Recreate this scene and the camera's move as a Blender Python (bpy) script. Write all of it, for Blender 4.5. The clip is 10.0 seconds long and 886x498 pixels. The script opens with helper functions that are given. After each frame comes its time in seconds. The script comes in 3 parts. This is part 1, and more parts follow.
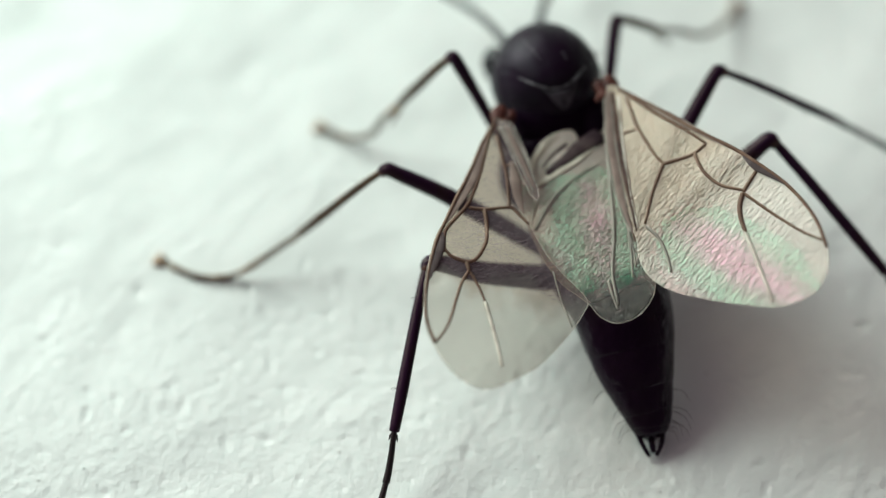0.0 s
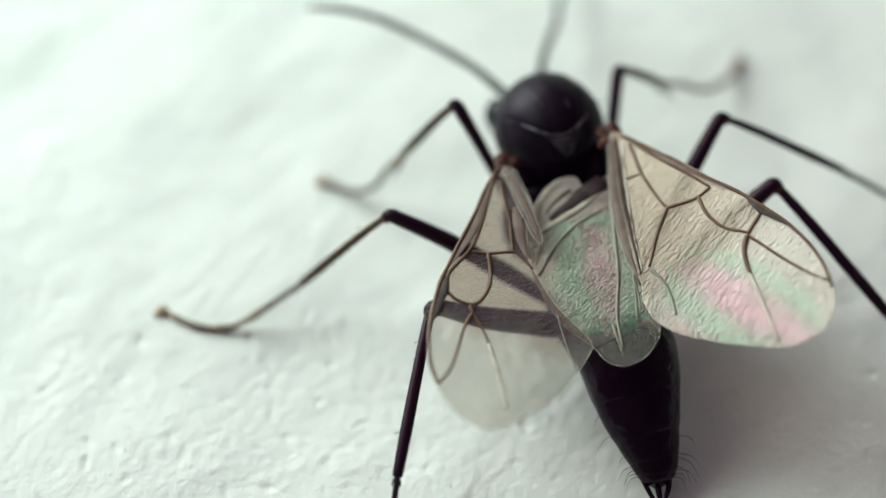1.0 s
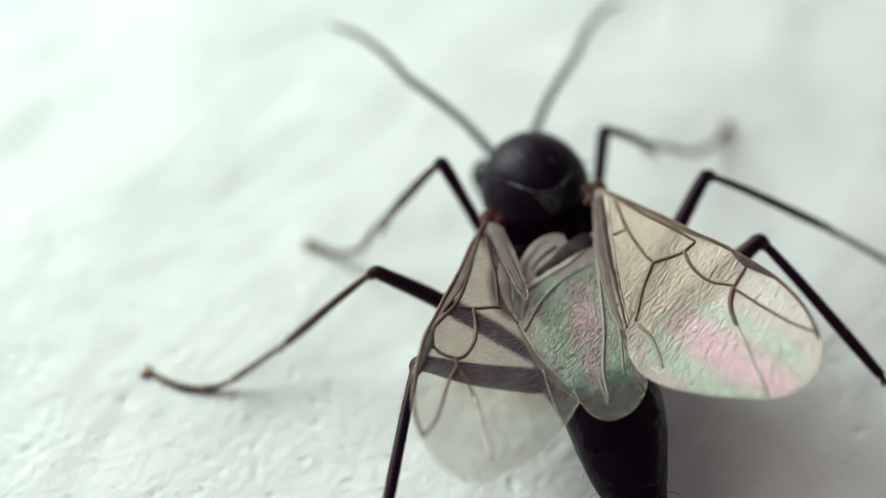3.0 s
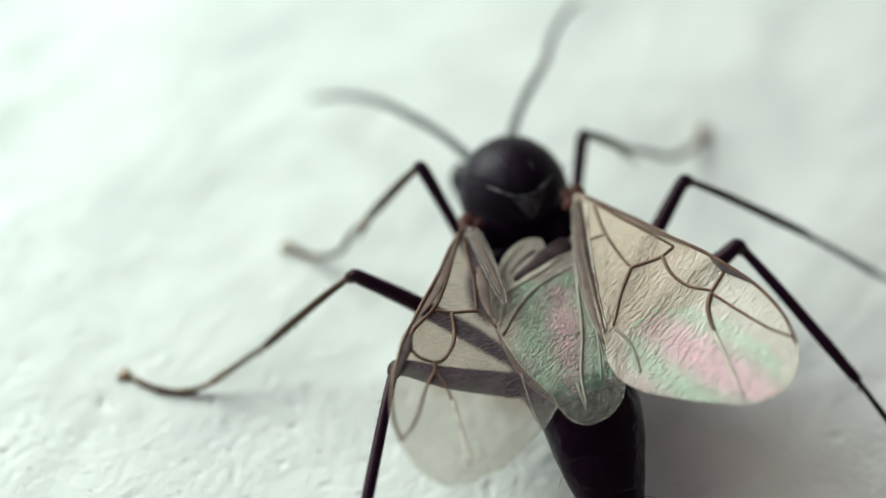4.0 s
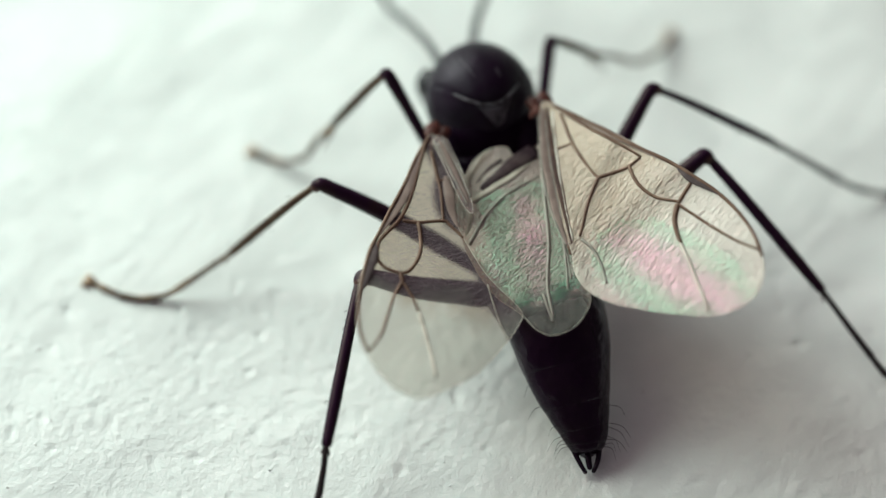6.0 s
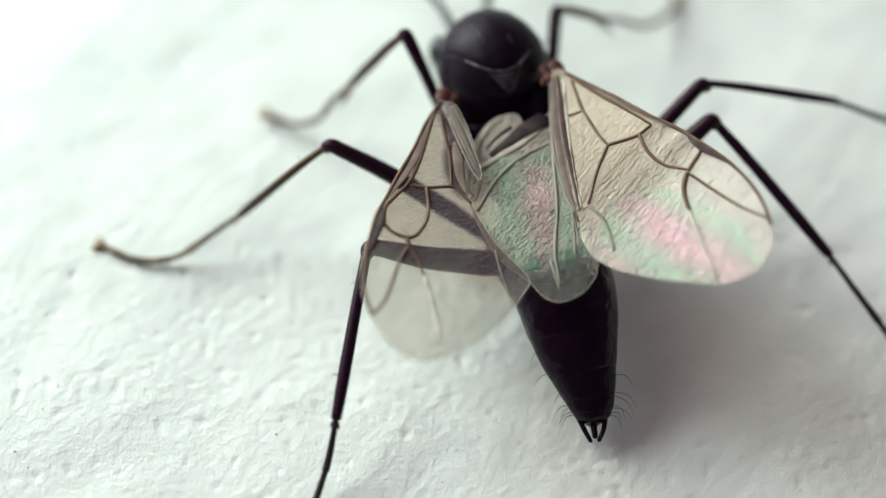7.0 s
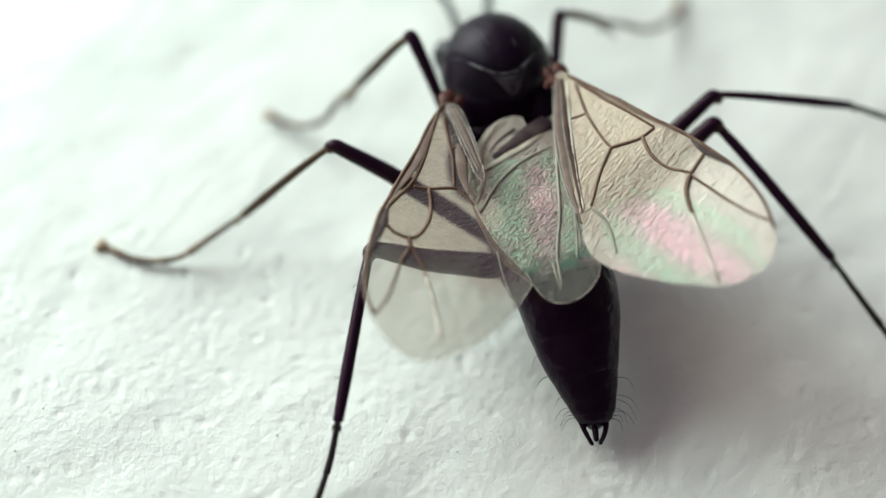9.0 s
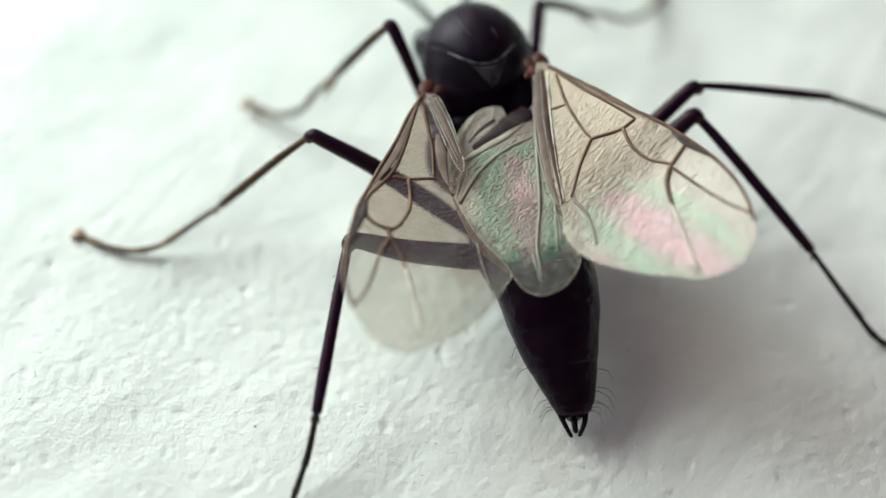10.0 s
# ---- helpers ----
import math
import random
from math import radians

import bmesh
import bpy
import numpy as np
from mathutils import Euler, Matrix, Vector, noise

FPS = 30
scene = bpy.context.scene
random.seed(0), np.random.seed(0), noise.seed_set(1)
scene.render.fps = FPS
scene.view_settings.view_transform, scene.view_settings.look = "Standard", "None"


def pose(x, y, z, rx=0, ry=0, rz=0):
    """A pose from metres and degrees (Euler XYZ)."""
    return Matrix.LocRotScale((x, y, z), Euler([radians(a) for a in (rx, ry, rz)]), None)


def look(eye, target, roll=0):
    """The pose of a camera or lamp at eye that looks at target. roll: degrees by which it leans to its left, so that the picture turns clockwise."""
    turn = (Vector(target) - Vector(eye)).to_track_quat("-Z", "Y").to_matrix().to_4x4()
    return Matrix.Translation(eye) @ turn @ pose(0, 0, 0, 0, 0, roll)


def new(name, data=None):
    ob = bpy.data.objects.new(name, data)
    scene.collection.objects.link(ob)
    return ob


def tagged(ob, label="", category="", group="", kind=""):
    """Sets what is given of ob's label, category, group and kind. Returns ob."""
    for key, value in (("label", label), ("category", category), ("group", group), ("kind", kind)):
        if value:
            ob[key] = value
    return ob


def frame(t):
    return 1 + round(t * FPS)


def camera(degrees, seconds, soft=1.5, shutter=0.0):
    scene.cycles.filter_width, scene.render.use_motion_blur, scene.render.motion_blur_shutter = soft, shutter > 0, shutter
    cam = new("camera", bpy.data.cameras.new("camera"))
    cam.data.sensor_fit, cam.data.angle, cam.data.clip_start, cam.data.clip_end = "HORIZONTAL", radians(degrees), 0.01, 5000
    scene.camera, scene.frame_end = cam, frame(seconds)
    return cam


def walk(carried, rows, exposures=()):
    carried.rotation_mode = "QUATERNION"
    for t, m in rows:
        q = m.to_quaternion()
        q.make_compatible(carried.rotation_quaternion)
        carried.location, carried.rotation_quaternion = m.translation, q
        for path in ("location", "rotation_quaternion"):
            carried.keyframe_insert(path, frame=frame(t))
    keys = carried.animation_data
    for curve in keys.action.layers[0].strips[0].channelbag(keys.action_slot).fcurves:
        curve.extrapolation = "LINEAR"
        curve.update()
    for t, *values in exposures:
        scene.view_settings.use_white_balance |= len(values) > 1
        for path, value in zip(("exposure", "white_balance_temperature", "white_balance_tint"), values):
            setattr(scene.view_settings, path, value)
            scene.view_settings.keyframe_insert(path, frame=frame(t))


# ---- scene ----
cam = camera(26, 10.0, soft=1.45)
cam.data.dof.use_dof = True
cam.data.dof.focus_distance = 0.0264
cam.data.dof.aperture_fstop = 37
PATH = [
    (0.0, pose(-0.000000, -0.013752, 0.024820, 30.027, 0.044, 0.018)),
    (0.5, pose(0.000030, -0.014388, 0.024266, 32.450, 0.333, 0.122)),
    (1.0, pose(-0.000010, -0.014784, 0.024008, 34.156, 0.171, -0.035)),
    (1.5, pose(0.000094, -0.015159, 0.023740, 35.849, 0.279, -0.028)),
    (2.0, pose(0.000297, -0.015170, 0.023760, 36.466, 0.475, 0.153)),
    (2.5, pose(0.000267, -0.015552, 0.023373, 37.913, 0.444, 0.056)),
    (4.0, pose(0.000195, -0.015520, 0.023417, 37.947, -0.374, -0.367)),
    (4.5, pose(0.000183, -0.015387, 0.023576, 37.018, -0.884, -0.529)),
    (5.0, pose(0.000209, -0.015477, 0.023402, 36.768, -1.021, -0.687)),
    (5.5, pose(0.000205, -0.015395, 0.023465, 36.141, -1.191, -0.638)),
    (6.0, pose(0.000068, -0.015007, 0.023704, 34.005, -1.512, -0.967)),
    (7.5, pose(0.000040, -0.015039, 0.023709, 32.910, -1.387, -0.859)),
    (8.0, pose(0.000034, -0.015082, 0.023722, 33.020, -1.475, -0.704)),
    (8.5, pose(-0.000057, -0.015082, 0.023684, 33.121, -1.653, -0.822)),
    (9.0, pose(0.000038, -0.015241, 0.023550, 33.571, -1.502, -0.688)),
    (9.5, pose(-0.000095, -0.015252, 0.023439, 33.402, -2.372, -1.256)),
    (10.0, pose(-0.000047, -0.015093, 0.023516, 33.079, -2.283, -0.965)),
]
walk(cam, PATH, exposures=[(0.0, -0.04, 6500, 10.8), (2.5, -0.06, 6500, 10.8), (5.5, -0.04, 6500, 10.8), (7.5, 0.14, 6500, 11.6), (10.0, 0.12, 6500, 11.6)])

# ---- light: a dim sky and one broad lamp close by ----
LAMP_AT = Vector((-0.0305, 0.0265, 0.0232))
world = bpy.data.worlds.new("sky")
scene.world = world
world.use_nodes = True
wn = world.node_tree.nodes
sky = wn.new("ShaderNodeTexSky")
sky.sky_type = "NISHITA"
sky.sun_disc = False
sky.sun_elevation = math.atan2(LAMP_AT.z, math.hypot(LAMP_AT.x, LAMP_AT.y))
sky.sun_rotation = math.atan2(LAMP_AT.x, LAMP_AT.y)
sky.dust_density = 8.0
sky.ozone_density = 0.5
wn["Background"].inputs["Strength"].default_value = 0.067
cloud = wn.new("ShaderNodeHueSaturation")
cloud.inputs["Saturation"].default_value = 0.25
world.node_tree.links.new(sky.outputs["Color"], cloud.inputs["Color"])
warm = wn.new("ShaderNodeMix")
warm.data_type, warm.blend_type = "RGBA", "MULTIPLY"
warm.inputs["Factor"].default_value = 1.0
warm.inputs["B"].default_value = (1.0, 0.82, 0.85, 1)
world.node_tree.links.new(cloud.outputs["Color"], warm.inputs["A"])
world.node_tree.links.new(warm.outputs["Result"], wn["Background"].inputs["Color"])
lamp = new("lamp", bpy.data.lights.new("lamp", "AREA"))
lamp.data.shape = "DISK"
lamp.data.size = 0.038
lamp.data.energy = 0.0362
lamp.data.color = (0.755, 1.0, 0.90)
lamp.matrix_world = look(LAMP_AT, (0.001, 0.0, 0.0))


# ---- materials ----
def material(name, base, rough, metal=0.0, bump=(), tint=(), spec=0.5, shine=(1, 1, 1)):
    """bump: (cycles per metre, strength, depth in metres) layers; tint: (second colour, cycles per metre, low, high)."""
    m = bpy.data.materials.new(name)
    m.use_nodes = True
    nt = m.node_tree
    b = nt.nodes["Principled BSDF"]
    b.inputs["Base Color"].default_value = (*base, 1)
    b.inputs["Roughness"].default_value = rough
    b.inputs["Metallic"].default_value = metal
    b.inputs["Specular IOR Level"].default_value = spec
    b.inputs["Specular Tint"].default_value = (*shine, 1)
    co = nt.nodes.new("ShaderNodeTexCoord")
    last = None
    for scale, strength, depth in bump:
        n = nt.nodes.new("ShaderNodeTexNoise")
        n.inputs["Scale"].default_value = scale
        n.inputs["Detail"].default_value = 4
        nt.links.new(co.outputs["Object"], n.inputs["Vector"])
        bm = nt.nodes.new("ShaderNodeBump")
        bm.inputs["Strength"].default_value = strength
        bm.inputs["Distance"].default_value = depth
        nt.links.new(n.outputs["Fac"], bm.inputs["Height"])
        if last:
            nt.links.new(last.outputs["Normal"], bm.inputs["Normal"])
        last = bm
    if last:
        nt.links.new(last.outputs["Normal"], b.inputs["Normal"])
    colour = None
    for other, scale, low, high in tint:
        n = nt.nodes.new("ShaderNodeTexNoise")
        n.inputs["Scale"].default_value = scale
        n.inputs["Detail"].default_value = 5
        nt.links.new(co.outputs["Object"], n.inputs["Vector"])
        r = nt.nodes.new("ShaderNodeMapRange")
        r.inputs["From Min"].default_value, r.inputs["From Max"].default_value = low, high
        nt.links.new(n.outputs["Fac"], r.inputs["Value"])
        mix = nt.nodes.new("ShaderNodeMix")
        mix.data_type = "RGBA"
        nt.links.new(r.outputs["Result"], mix.inputs["Factor"])
        if colour:
            nt.links.new(colour, mix.inputs["A"])
        else:
            mix.inputs["A"].default_value = (*base, 1)
        mix.inputs["B"].default_value = (*other, 1)
        colour = mix.outputs["Result"]
    if colour:
        nt.links.new(colour, b.inputs["Base Color"])
    return m


PLASTER = material("white_plaster", (0.77, 0.79, 0.765), 0.85, spec=0.2,
                   bump=[(42000, 0.46, 0.000017), (16000, 0.33, 0.000034), (5000, 0.18, 0.00006)],
                   tint=[((0.70, 0.72, 0.70), 900, 0.45, 0.75), ((0.42, 0.42, 0.40), 5200, 0.72, 0.80)])
CUTICLE = material("black_cuticle", (0.006, 0.0015, 0.007), 0.36, spec=0.04, shine=(1.0, 0.75, 1.0),
                   bump=[(30000, 0.35, 0.000010)], tint=[((0.008, 0.005, 0.009), 2500, 0.45, 0.7)])
SHIELD = material("grey_black_cuticle", (0.009, 0.003, 0.010), 0.40, spec=0.11, shine=(0.95, 0.88, 1.0),
                  bump=[(26000, 0.5, 0.000012)], tint=[((0.012, 0.010, 0.014), 3000, 0.4, 0.7)])
GLOSS = material("glossy_black_cuticle", (0.007, 0.0012, 0.008), 0.25, spec=0.17, shine=(1.0, 0.80, 1.0),
                 bump=[(14000, 0.12, 0.00001), (1700, 0.9, 0.00010)], tint=[((0.008, 0.004, 0.007), 2000, 0.45, 0.7)])
LEG = material("dark_leg_cuticle", (0.018, 0.005, 0.018), 0.34, spec=0.13, shine=(1.0, 0.80, 0.60),
               bump=[(22000, 0.4, 0.000010)], tint=[((0.020, 0.009, 0.012), 2500, 0.5, 0.7)])
JOINT = material("reddish_brown_joint", (0.032, 0.011, 0.009), 0.40, spec=0.3, bump=[(20000, 0.4, 0.00001)],
                 tint=[((0.075, 0.028, 0.019), 4000, 0.45, 0.7)])
TARSUS = material("brown_tarsus", (0.11, 0.076, 0.052), 0.45, spec=0.3, bump=[(25000, 0.5, 0.00001)],
                  tint=[((0.25, 0.165, 0.095), 4000, 0.45, 0.7)])
TIBIA = material("brown_tibia", (0.020, 0.010, 0.011), 0.36, spec=0.55, shine=(1.0, 0.70, 0.40), bump=[(22000, 0.4, 0.000010)],
                 tint=[((0.055, 0.034, 0.024), 2600, 0.42, 0.7)])
DARK_TARSUS = material("dark_tarsus", (0.018, 0.011, 0.013), 0.40, spec=0.25, bump=[(25000, 0.5, 0.00001)],
                       tint=[((0.022, 0.012, 0.013), 4000, 0.45, 0.7)])
CLAW = material("amber_claw", (0.30, 0.19, 0.11), 0.4, tint=[((0.28, 0.15, 0.07), 5000, 0.45, 0.7)])
ANTENNA = material("dark_grey_antenna", (0.034, 0.036, 0.038), 0.5, spec=0.3, bump=[(24000, 0.5, 0.00001)],
                   tint=[((0.045, 0.044, 0.042), 5000, 0.45, 0.7)])
EYE = material("black_compound_eye", (0.010, 0.009, 0.012), 0.24, spec=0.3, bump=[(38000, 0.5, 0.00001)])
VEIN = material("brown_vein", (0.145, 0.086, 0.062), 0.5, spec=0.15, tint=[((0.215, 0.14, 0.10), 4000, 0.45, 0.7)],
                bump=[(20000, 0.4, 0.00001)])
PALE_VEIN = material("pale_vein", (0.60, 0.55, 0.47), 0.42, tint=[((0.30, 0.26, 0.21), 4000, 0.45, 0.7)],
                     bump=[(20000, 0.4, 0.00001)])
GREY_VEIN = material("grey_vein", (0.26, 0.235, 0.20), 0.45, spec=0.3, tint=[((0.16, 0.14, 0.12), 4000, 0.45, 0.7)])
SMOKY = material("brown_wing_edge", (0.20, 0.145, 0.125), 0.5, spec=0.15, tint=[((0.28, 0.215, 0.185), 3500, 0.4, 0.7)])
STIGMA = material("smoky_stigma", (0.070, 0.052, 0.052), 0.5, spec=0.2, tint=[((0.12, 0.095, 0.09), 4000, 0.45, 0.7)])
# dark strip colour for the body seen through the wing; a crease shares it
GAP = material("dark_purple_strip", (0.030, 0.018, 0.022), 0.5, spec=0.06, tint=[((0.075, 0.054, 0.052), 3500, 0.42, 0.7)])
# pale grey that paints in the highlights along the groove edges
SEAM_HIGHLIGHT = material("grey_seam_highlight", (0.115, 0.105, 0.118), 0.5, spec=0.4, tint=[((0.03, 0.028, 0.03), 9000, 0.45, 0.65)])
DUSTY = material("dusty_cuticle", (0.082, 0.074, 0.086), 0.6, spec=0.15, bump=[(30000, 0.6, 0.00001)], tint=[((0.025, 0.022, 0.027), 6000, 0.45, 0.65)])
RUSTY = material("rusty_wing_edge", (0.055, 0.028, 0.023), 0.5, spec=0.25, bump=[(16000, 0.4, 0.00002)], tint=[((0.11, 0.062, 0.048), 3500, 0.4, 0.7)])
TEGULA = material("red_brown_hinge", (0.036, 0.009, 0.007), 0.45, spec=0.2, bump=[(20000, 0.5, 0.00001)], tint=[((0.10, 0.028, 0.019), 5000, 0.42, 0.66)])
FOLD = material("pale_wing_fold", (0.40, 0.36, 0.29), 0.45, spec=0.35, bump=[(16000, 0.5, 0.00002)], tint=[((0.22, 0.185, 0.15), 4000, 0.42, 0.68)])
HAIR = material("black_hair", (0.02, 0.015, 0.018), 0.5)


def wing_material(name, body, base, root, film, wrinkle, gloss, tip, fade=(1.8, 3.0), tip_body=None):
    """A thin clear membrane: part of the light passes straight through, the rest meets a fine wrinkled film.
    film: centre, angle, reach along and across to either side, thickness at the centre and its growth in nanometres,
    power of that growth, unevenness, and the reach past which the film is too thick to show colours.
    wrinkle: strength, angle of the wrinkles, cycles per metre along and across them. tip: the colour past the distance at which the root's colour fades, in millimetres; tip_body: the share of the light that meets the film there."""
    m = bpy.data.materials.new(name)
    m.use_nodes = True
    nt = m.node_tree
    add, link = nt.nodes.new, nt.links.new

    def calc(kind, x, y=None, z=None):
        node = add("ShaderNodeMath")
        node.operation = kind
        for socket, value in zip(node.inputs, (x, y, z)):
            if isinstance(value, (int, float)):
                socket.default_value = value
            elif value is not None:
                link(value, socket)
        return node.outputs[0]

    b = nt.nodes["Principled BSDF"]
    co = add("ShaderNodeTexCoord")
    b.inputs["Base Color"].default_value = (*base, 1)
    b.inputs["Roughness"].default_value = gloss
    b.inputs["Specular IOR Level"].default_value = 0.5
    b.inputs["Specular Tint"].default_value = (1.0, 0.99, 0.88, 1)
    b.inputs["IOR"].default_value = 3.0
    b.inputs["Thin Film IOR"].default_value = 1.445
    if film:
        off = add("ShaderNodeVectorMath")
        off.operation = "SUBTRACT"
        off.inputs[1].default_value = [(film["centre"][k] - ROOT[k]) * MM for k in range(2)] + [0]
        link(co.outputs["Object"], off.inputs[0])
        spin = add("ShaderNodeVectorRotate")
        spin.rotation_type = "Z_AXIS"
        spin.inputs["Angle"].default_value = radians(-film["angle"])
        link(off.outputs[0], spin.inputs["Vector"])
        axes = add("ShaderNodeSeparateXYZ")
        link(spin.outputs[0], axes.inputs[0])
        along = calc("MULTIPLY", axes.outputs["X"], 1000.0)
        across = calc("MULTIPLY", axes.outputs["Y"], 1000.0)
        under, over = calc("MINIMUM", across, 0.0), calc("MAXIMUM", across, 0.0)

        def span(reach):
            u, v = calc("DIVIDE", along, reach[0]), calc("ADD", calc("DIVIDE", over, reach[1]), calc("DIVIDE", under, reach[2]))
            return calc("ADD", calc("MULTIPLY", u, u), calc("MULTIPLY", v, v))

        n = add("ShaderNodeTexNoise")
        n.inputs["Scale"].default_value = 2600
        n.inputs["Detail"].default_value = 5
        n.inputs["Roughness"].default_value = 0.62
        link(co.outputs["Object"], n.inputs["Vector"])
        uneven = calc("MULTIPLY", calc("SUBTRACT", n.outputs["Fac"], 0.5), film["uneven"])
        far = calc("ADD", calc("POWER", span(film["reach"]), film["power"] / 2), uneven)
        colour = calc("MULTIPLY_ADD", far, film["growth"], film["start"])
        plain = calc("MAXIMUM", calc("SUBTRACT", calc("ADD", span(film["plain"]), uneven), 1.0), 0.0)
        link(calc("MINIMUM", calc("MULTIPLY_ADD", plain, 1500.0, colour), 2200.0), b.inputs["Thin Film Thickness"])
    else:
        b.inputs["Thin Film Thickness"].default_value = 1900
    # short wrinkles that run across the wing, and a finer grain on them
    strength, slant, along_w, across_w = wrinkle
    bent = None
    for size, force, depth in ((1.0, strength, 0.00005), (2.7, strength * 0.7, 0.000018)):
        swing = add("ShaderNodeVectorRotate")
        swing.rotation_type = "Z_AXIS"
        swing.inputs["Angle"].default_value = radians(-slant)
        link(co.outputs["Object"], swing.inputs["Vector"])
        mp = add("ShaderNodeMapping")
        mp.inputs["Scale"].default_value = (along_w * size, across_w * size, along_w * size)
        link(swing.outputs[0], mp.inputs["Vector"])
        w = add("ShaderNodeTexNoise")
        w.inputs["Scale"].default_value = 1.0
        w.inputs["Detail"].default_value = 3
        w.inputs["Distortion"].default_value = 0.5
        link(mp.outputs["Vector"], w.inputs["Vector"])
        bp = add("ShaderNodeBump")
        bp.inputs["Strength"].default_value = force
        bp.inputs["Distance"].default_value = depth
        link(w.outputs["Fac"], bp.inputs["Height"])
        if bent:
            link(bent.outputs["Normal"], bp.inputs["Normal"])
        bent = bp
    link(bent.outputs["Normal"], b.inputs["Normal"])
    clear = add("ShaderNodeBsdfTransparent")
    # smokier towards the root, clearer at the tip
    away = add("ShaderNodeVectorMath")
    away.operation = "DISTANCE"
    link(co.outputs["Object"], away.inputs[0])
    away.inputs[1].default_value = [(root[k] - ROOT[k]) * MM for k in range(3)]
    smoke = add("ShaderNodeMapRange")
    smoke.inputs["From Min"].default_value, smoke.inputs["From Max"].default_value = fade[0] * MM, fade[1] * MM
    patch = add("ShaderNodeTexNoise")
    patch.inputs["Scale"].default_value = 1500
    patch.inputs["Detail"].default_value = 4
    link(co.outputs["Object"], patch.inputs["Vector"])
    blot = calc("MULTIPLY", calc("SUBTRACT", patch.outputs["Fac"], 0.5), 1.6 * MM)
    link(calc("ADD", away.outputs["Value"], blot), smoke.inputs["Value"])
    tone = add("ShaderNodeMix")
    tone.data_type = "RGBA"
    tone.inputs["A"].default_value = (0.68, 0.575, 0.47, 1)
    tone.inputs["B"].default_value = (0.84, 0.805, 0.75, 1)
    link(smoke.outputs["Result"], tone.inputs["Factor"])
    link(tone.outputs["Result"], clear.inputs["Color"])
    skin = add("ShaderNodeMix")
    skin.data_type = "RGBA"
    skin.inputs["A"].default_value = (*base, 1)
    skin.inputs["B"].default_value = (*tip, 1)
    link(smoke.outputs["Result"], skin.inputs["Factor"])
    link(skin.outputs["Result"], b.inputs["Base Color"])
    mix = add("ShaderNodeMixShader")
    share = add("ShaderNodeMapRange")
    share.inputs["To Min"].default_value, share.inputs["To Max"].default_value = body, tip_body or body
    link(smoke.outputs["Result"], share.inputs["Value"])
    link(share.outputs["Result"], mix.inputs["Fac"])
    link(clear.outputs[0], mix.inputs[1])
    link(b.outputs[0], mix.inputs[2])
    link(mix.outputs[0], nt.nodes["Material Output"].inputs["Surface"])
    return m


# ---- mesh tools; all shapes are in millimetres ----
MM = 0.001
ROOT = Vector((1.8, 0.4, 0.0))

MEMBRANE_A = wing_material("forewing_membrane", 0.37, (0.25, 0.19, 0.215), (0.78, 1.5, 2), None, (0.35, 40, 9000, 20000), 0.40, (0.50, 0.49, 0.43), (2.5, 3.0), 0.30)
# the same membrane, its paler and denser base standing in for reflected light
MEMBRANE_LIT = wing_material("forewing_membrane", 0.48, (0.63, 0.465, 0.345), (2.39, 2.0, 2.2),
                           dict(centre=(4.02, -0.96), angle=-43, reach=(1.75, 0.40, 0.33), start=694, growth=94, power=1, uneven=0.9, plain=(1.22, 0.60, 0.92)), (1.0, 48, 8000, 26000), 0.34, (0.88, 0.77, 0.68), (1.8, 3.0), 0.52)
HIND_MEMBRANE = wing_material("hindwing_membrane", 0.56, (0.54, 0.43, 0.385), (2.35, 2.0, 2.0),
                              dict(centre=(2.11, -0.09), angle=-81, reach=(3.0, 1.0, 1.0), start=736, growth=185, power=1, uneven=0.75, plain=(0.88, 1.8, 1.8)), (1.0, 35, 14000, 30000), 0.34, (0.060, 0.044, 0.050), (2.65, 3.15), 0.33)


def part(name, bm, mat, parent=None, label="", at=ROOT):
    """One smooth mesh object, its shape given about the place at, under a thing or a part."""
    for v in bm.verts:
        v.co = (v.co - at) * MM
    me = bpy.data.meshes.new(name)
    for f in bm.faces:
        f.smooth = True
    bm.to_mesh(me)
    bm.free()
    me.materials.append(mat)
    ob = new(name, me)
    if parent:
        ob.parent = parent
    return tagged(ob, label)


def spline(points, steps=6, closed=False):
    """Points of a smooth curve through the given ones."""
    p = [Vector(q) for q in points]
    n, out = len(p), []
    for i in range(n if closed else n - 1):
        if closed:
            a, b, c, d = p[i - 1], p[i], p[(i + 1) % n], p[(i + 2) % n]
        else:
            a, b, c, d = p[max(i - 1, 0)], p[i], p[i + 1], p[min(i + 2, n - 1)]
        for k in range(steps):
            t = k / steps
            out.append(0.5 * (2 * b + (c - a) * t + (2 * a - 5 * b + 4 * c - d) * t**2 + (3 * b - a - 3 * c + d) * t**3))
    return out if closed else out + [p[-1]]


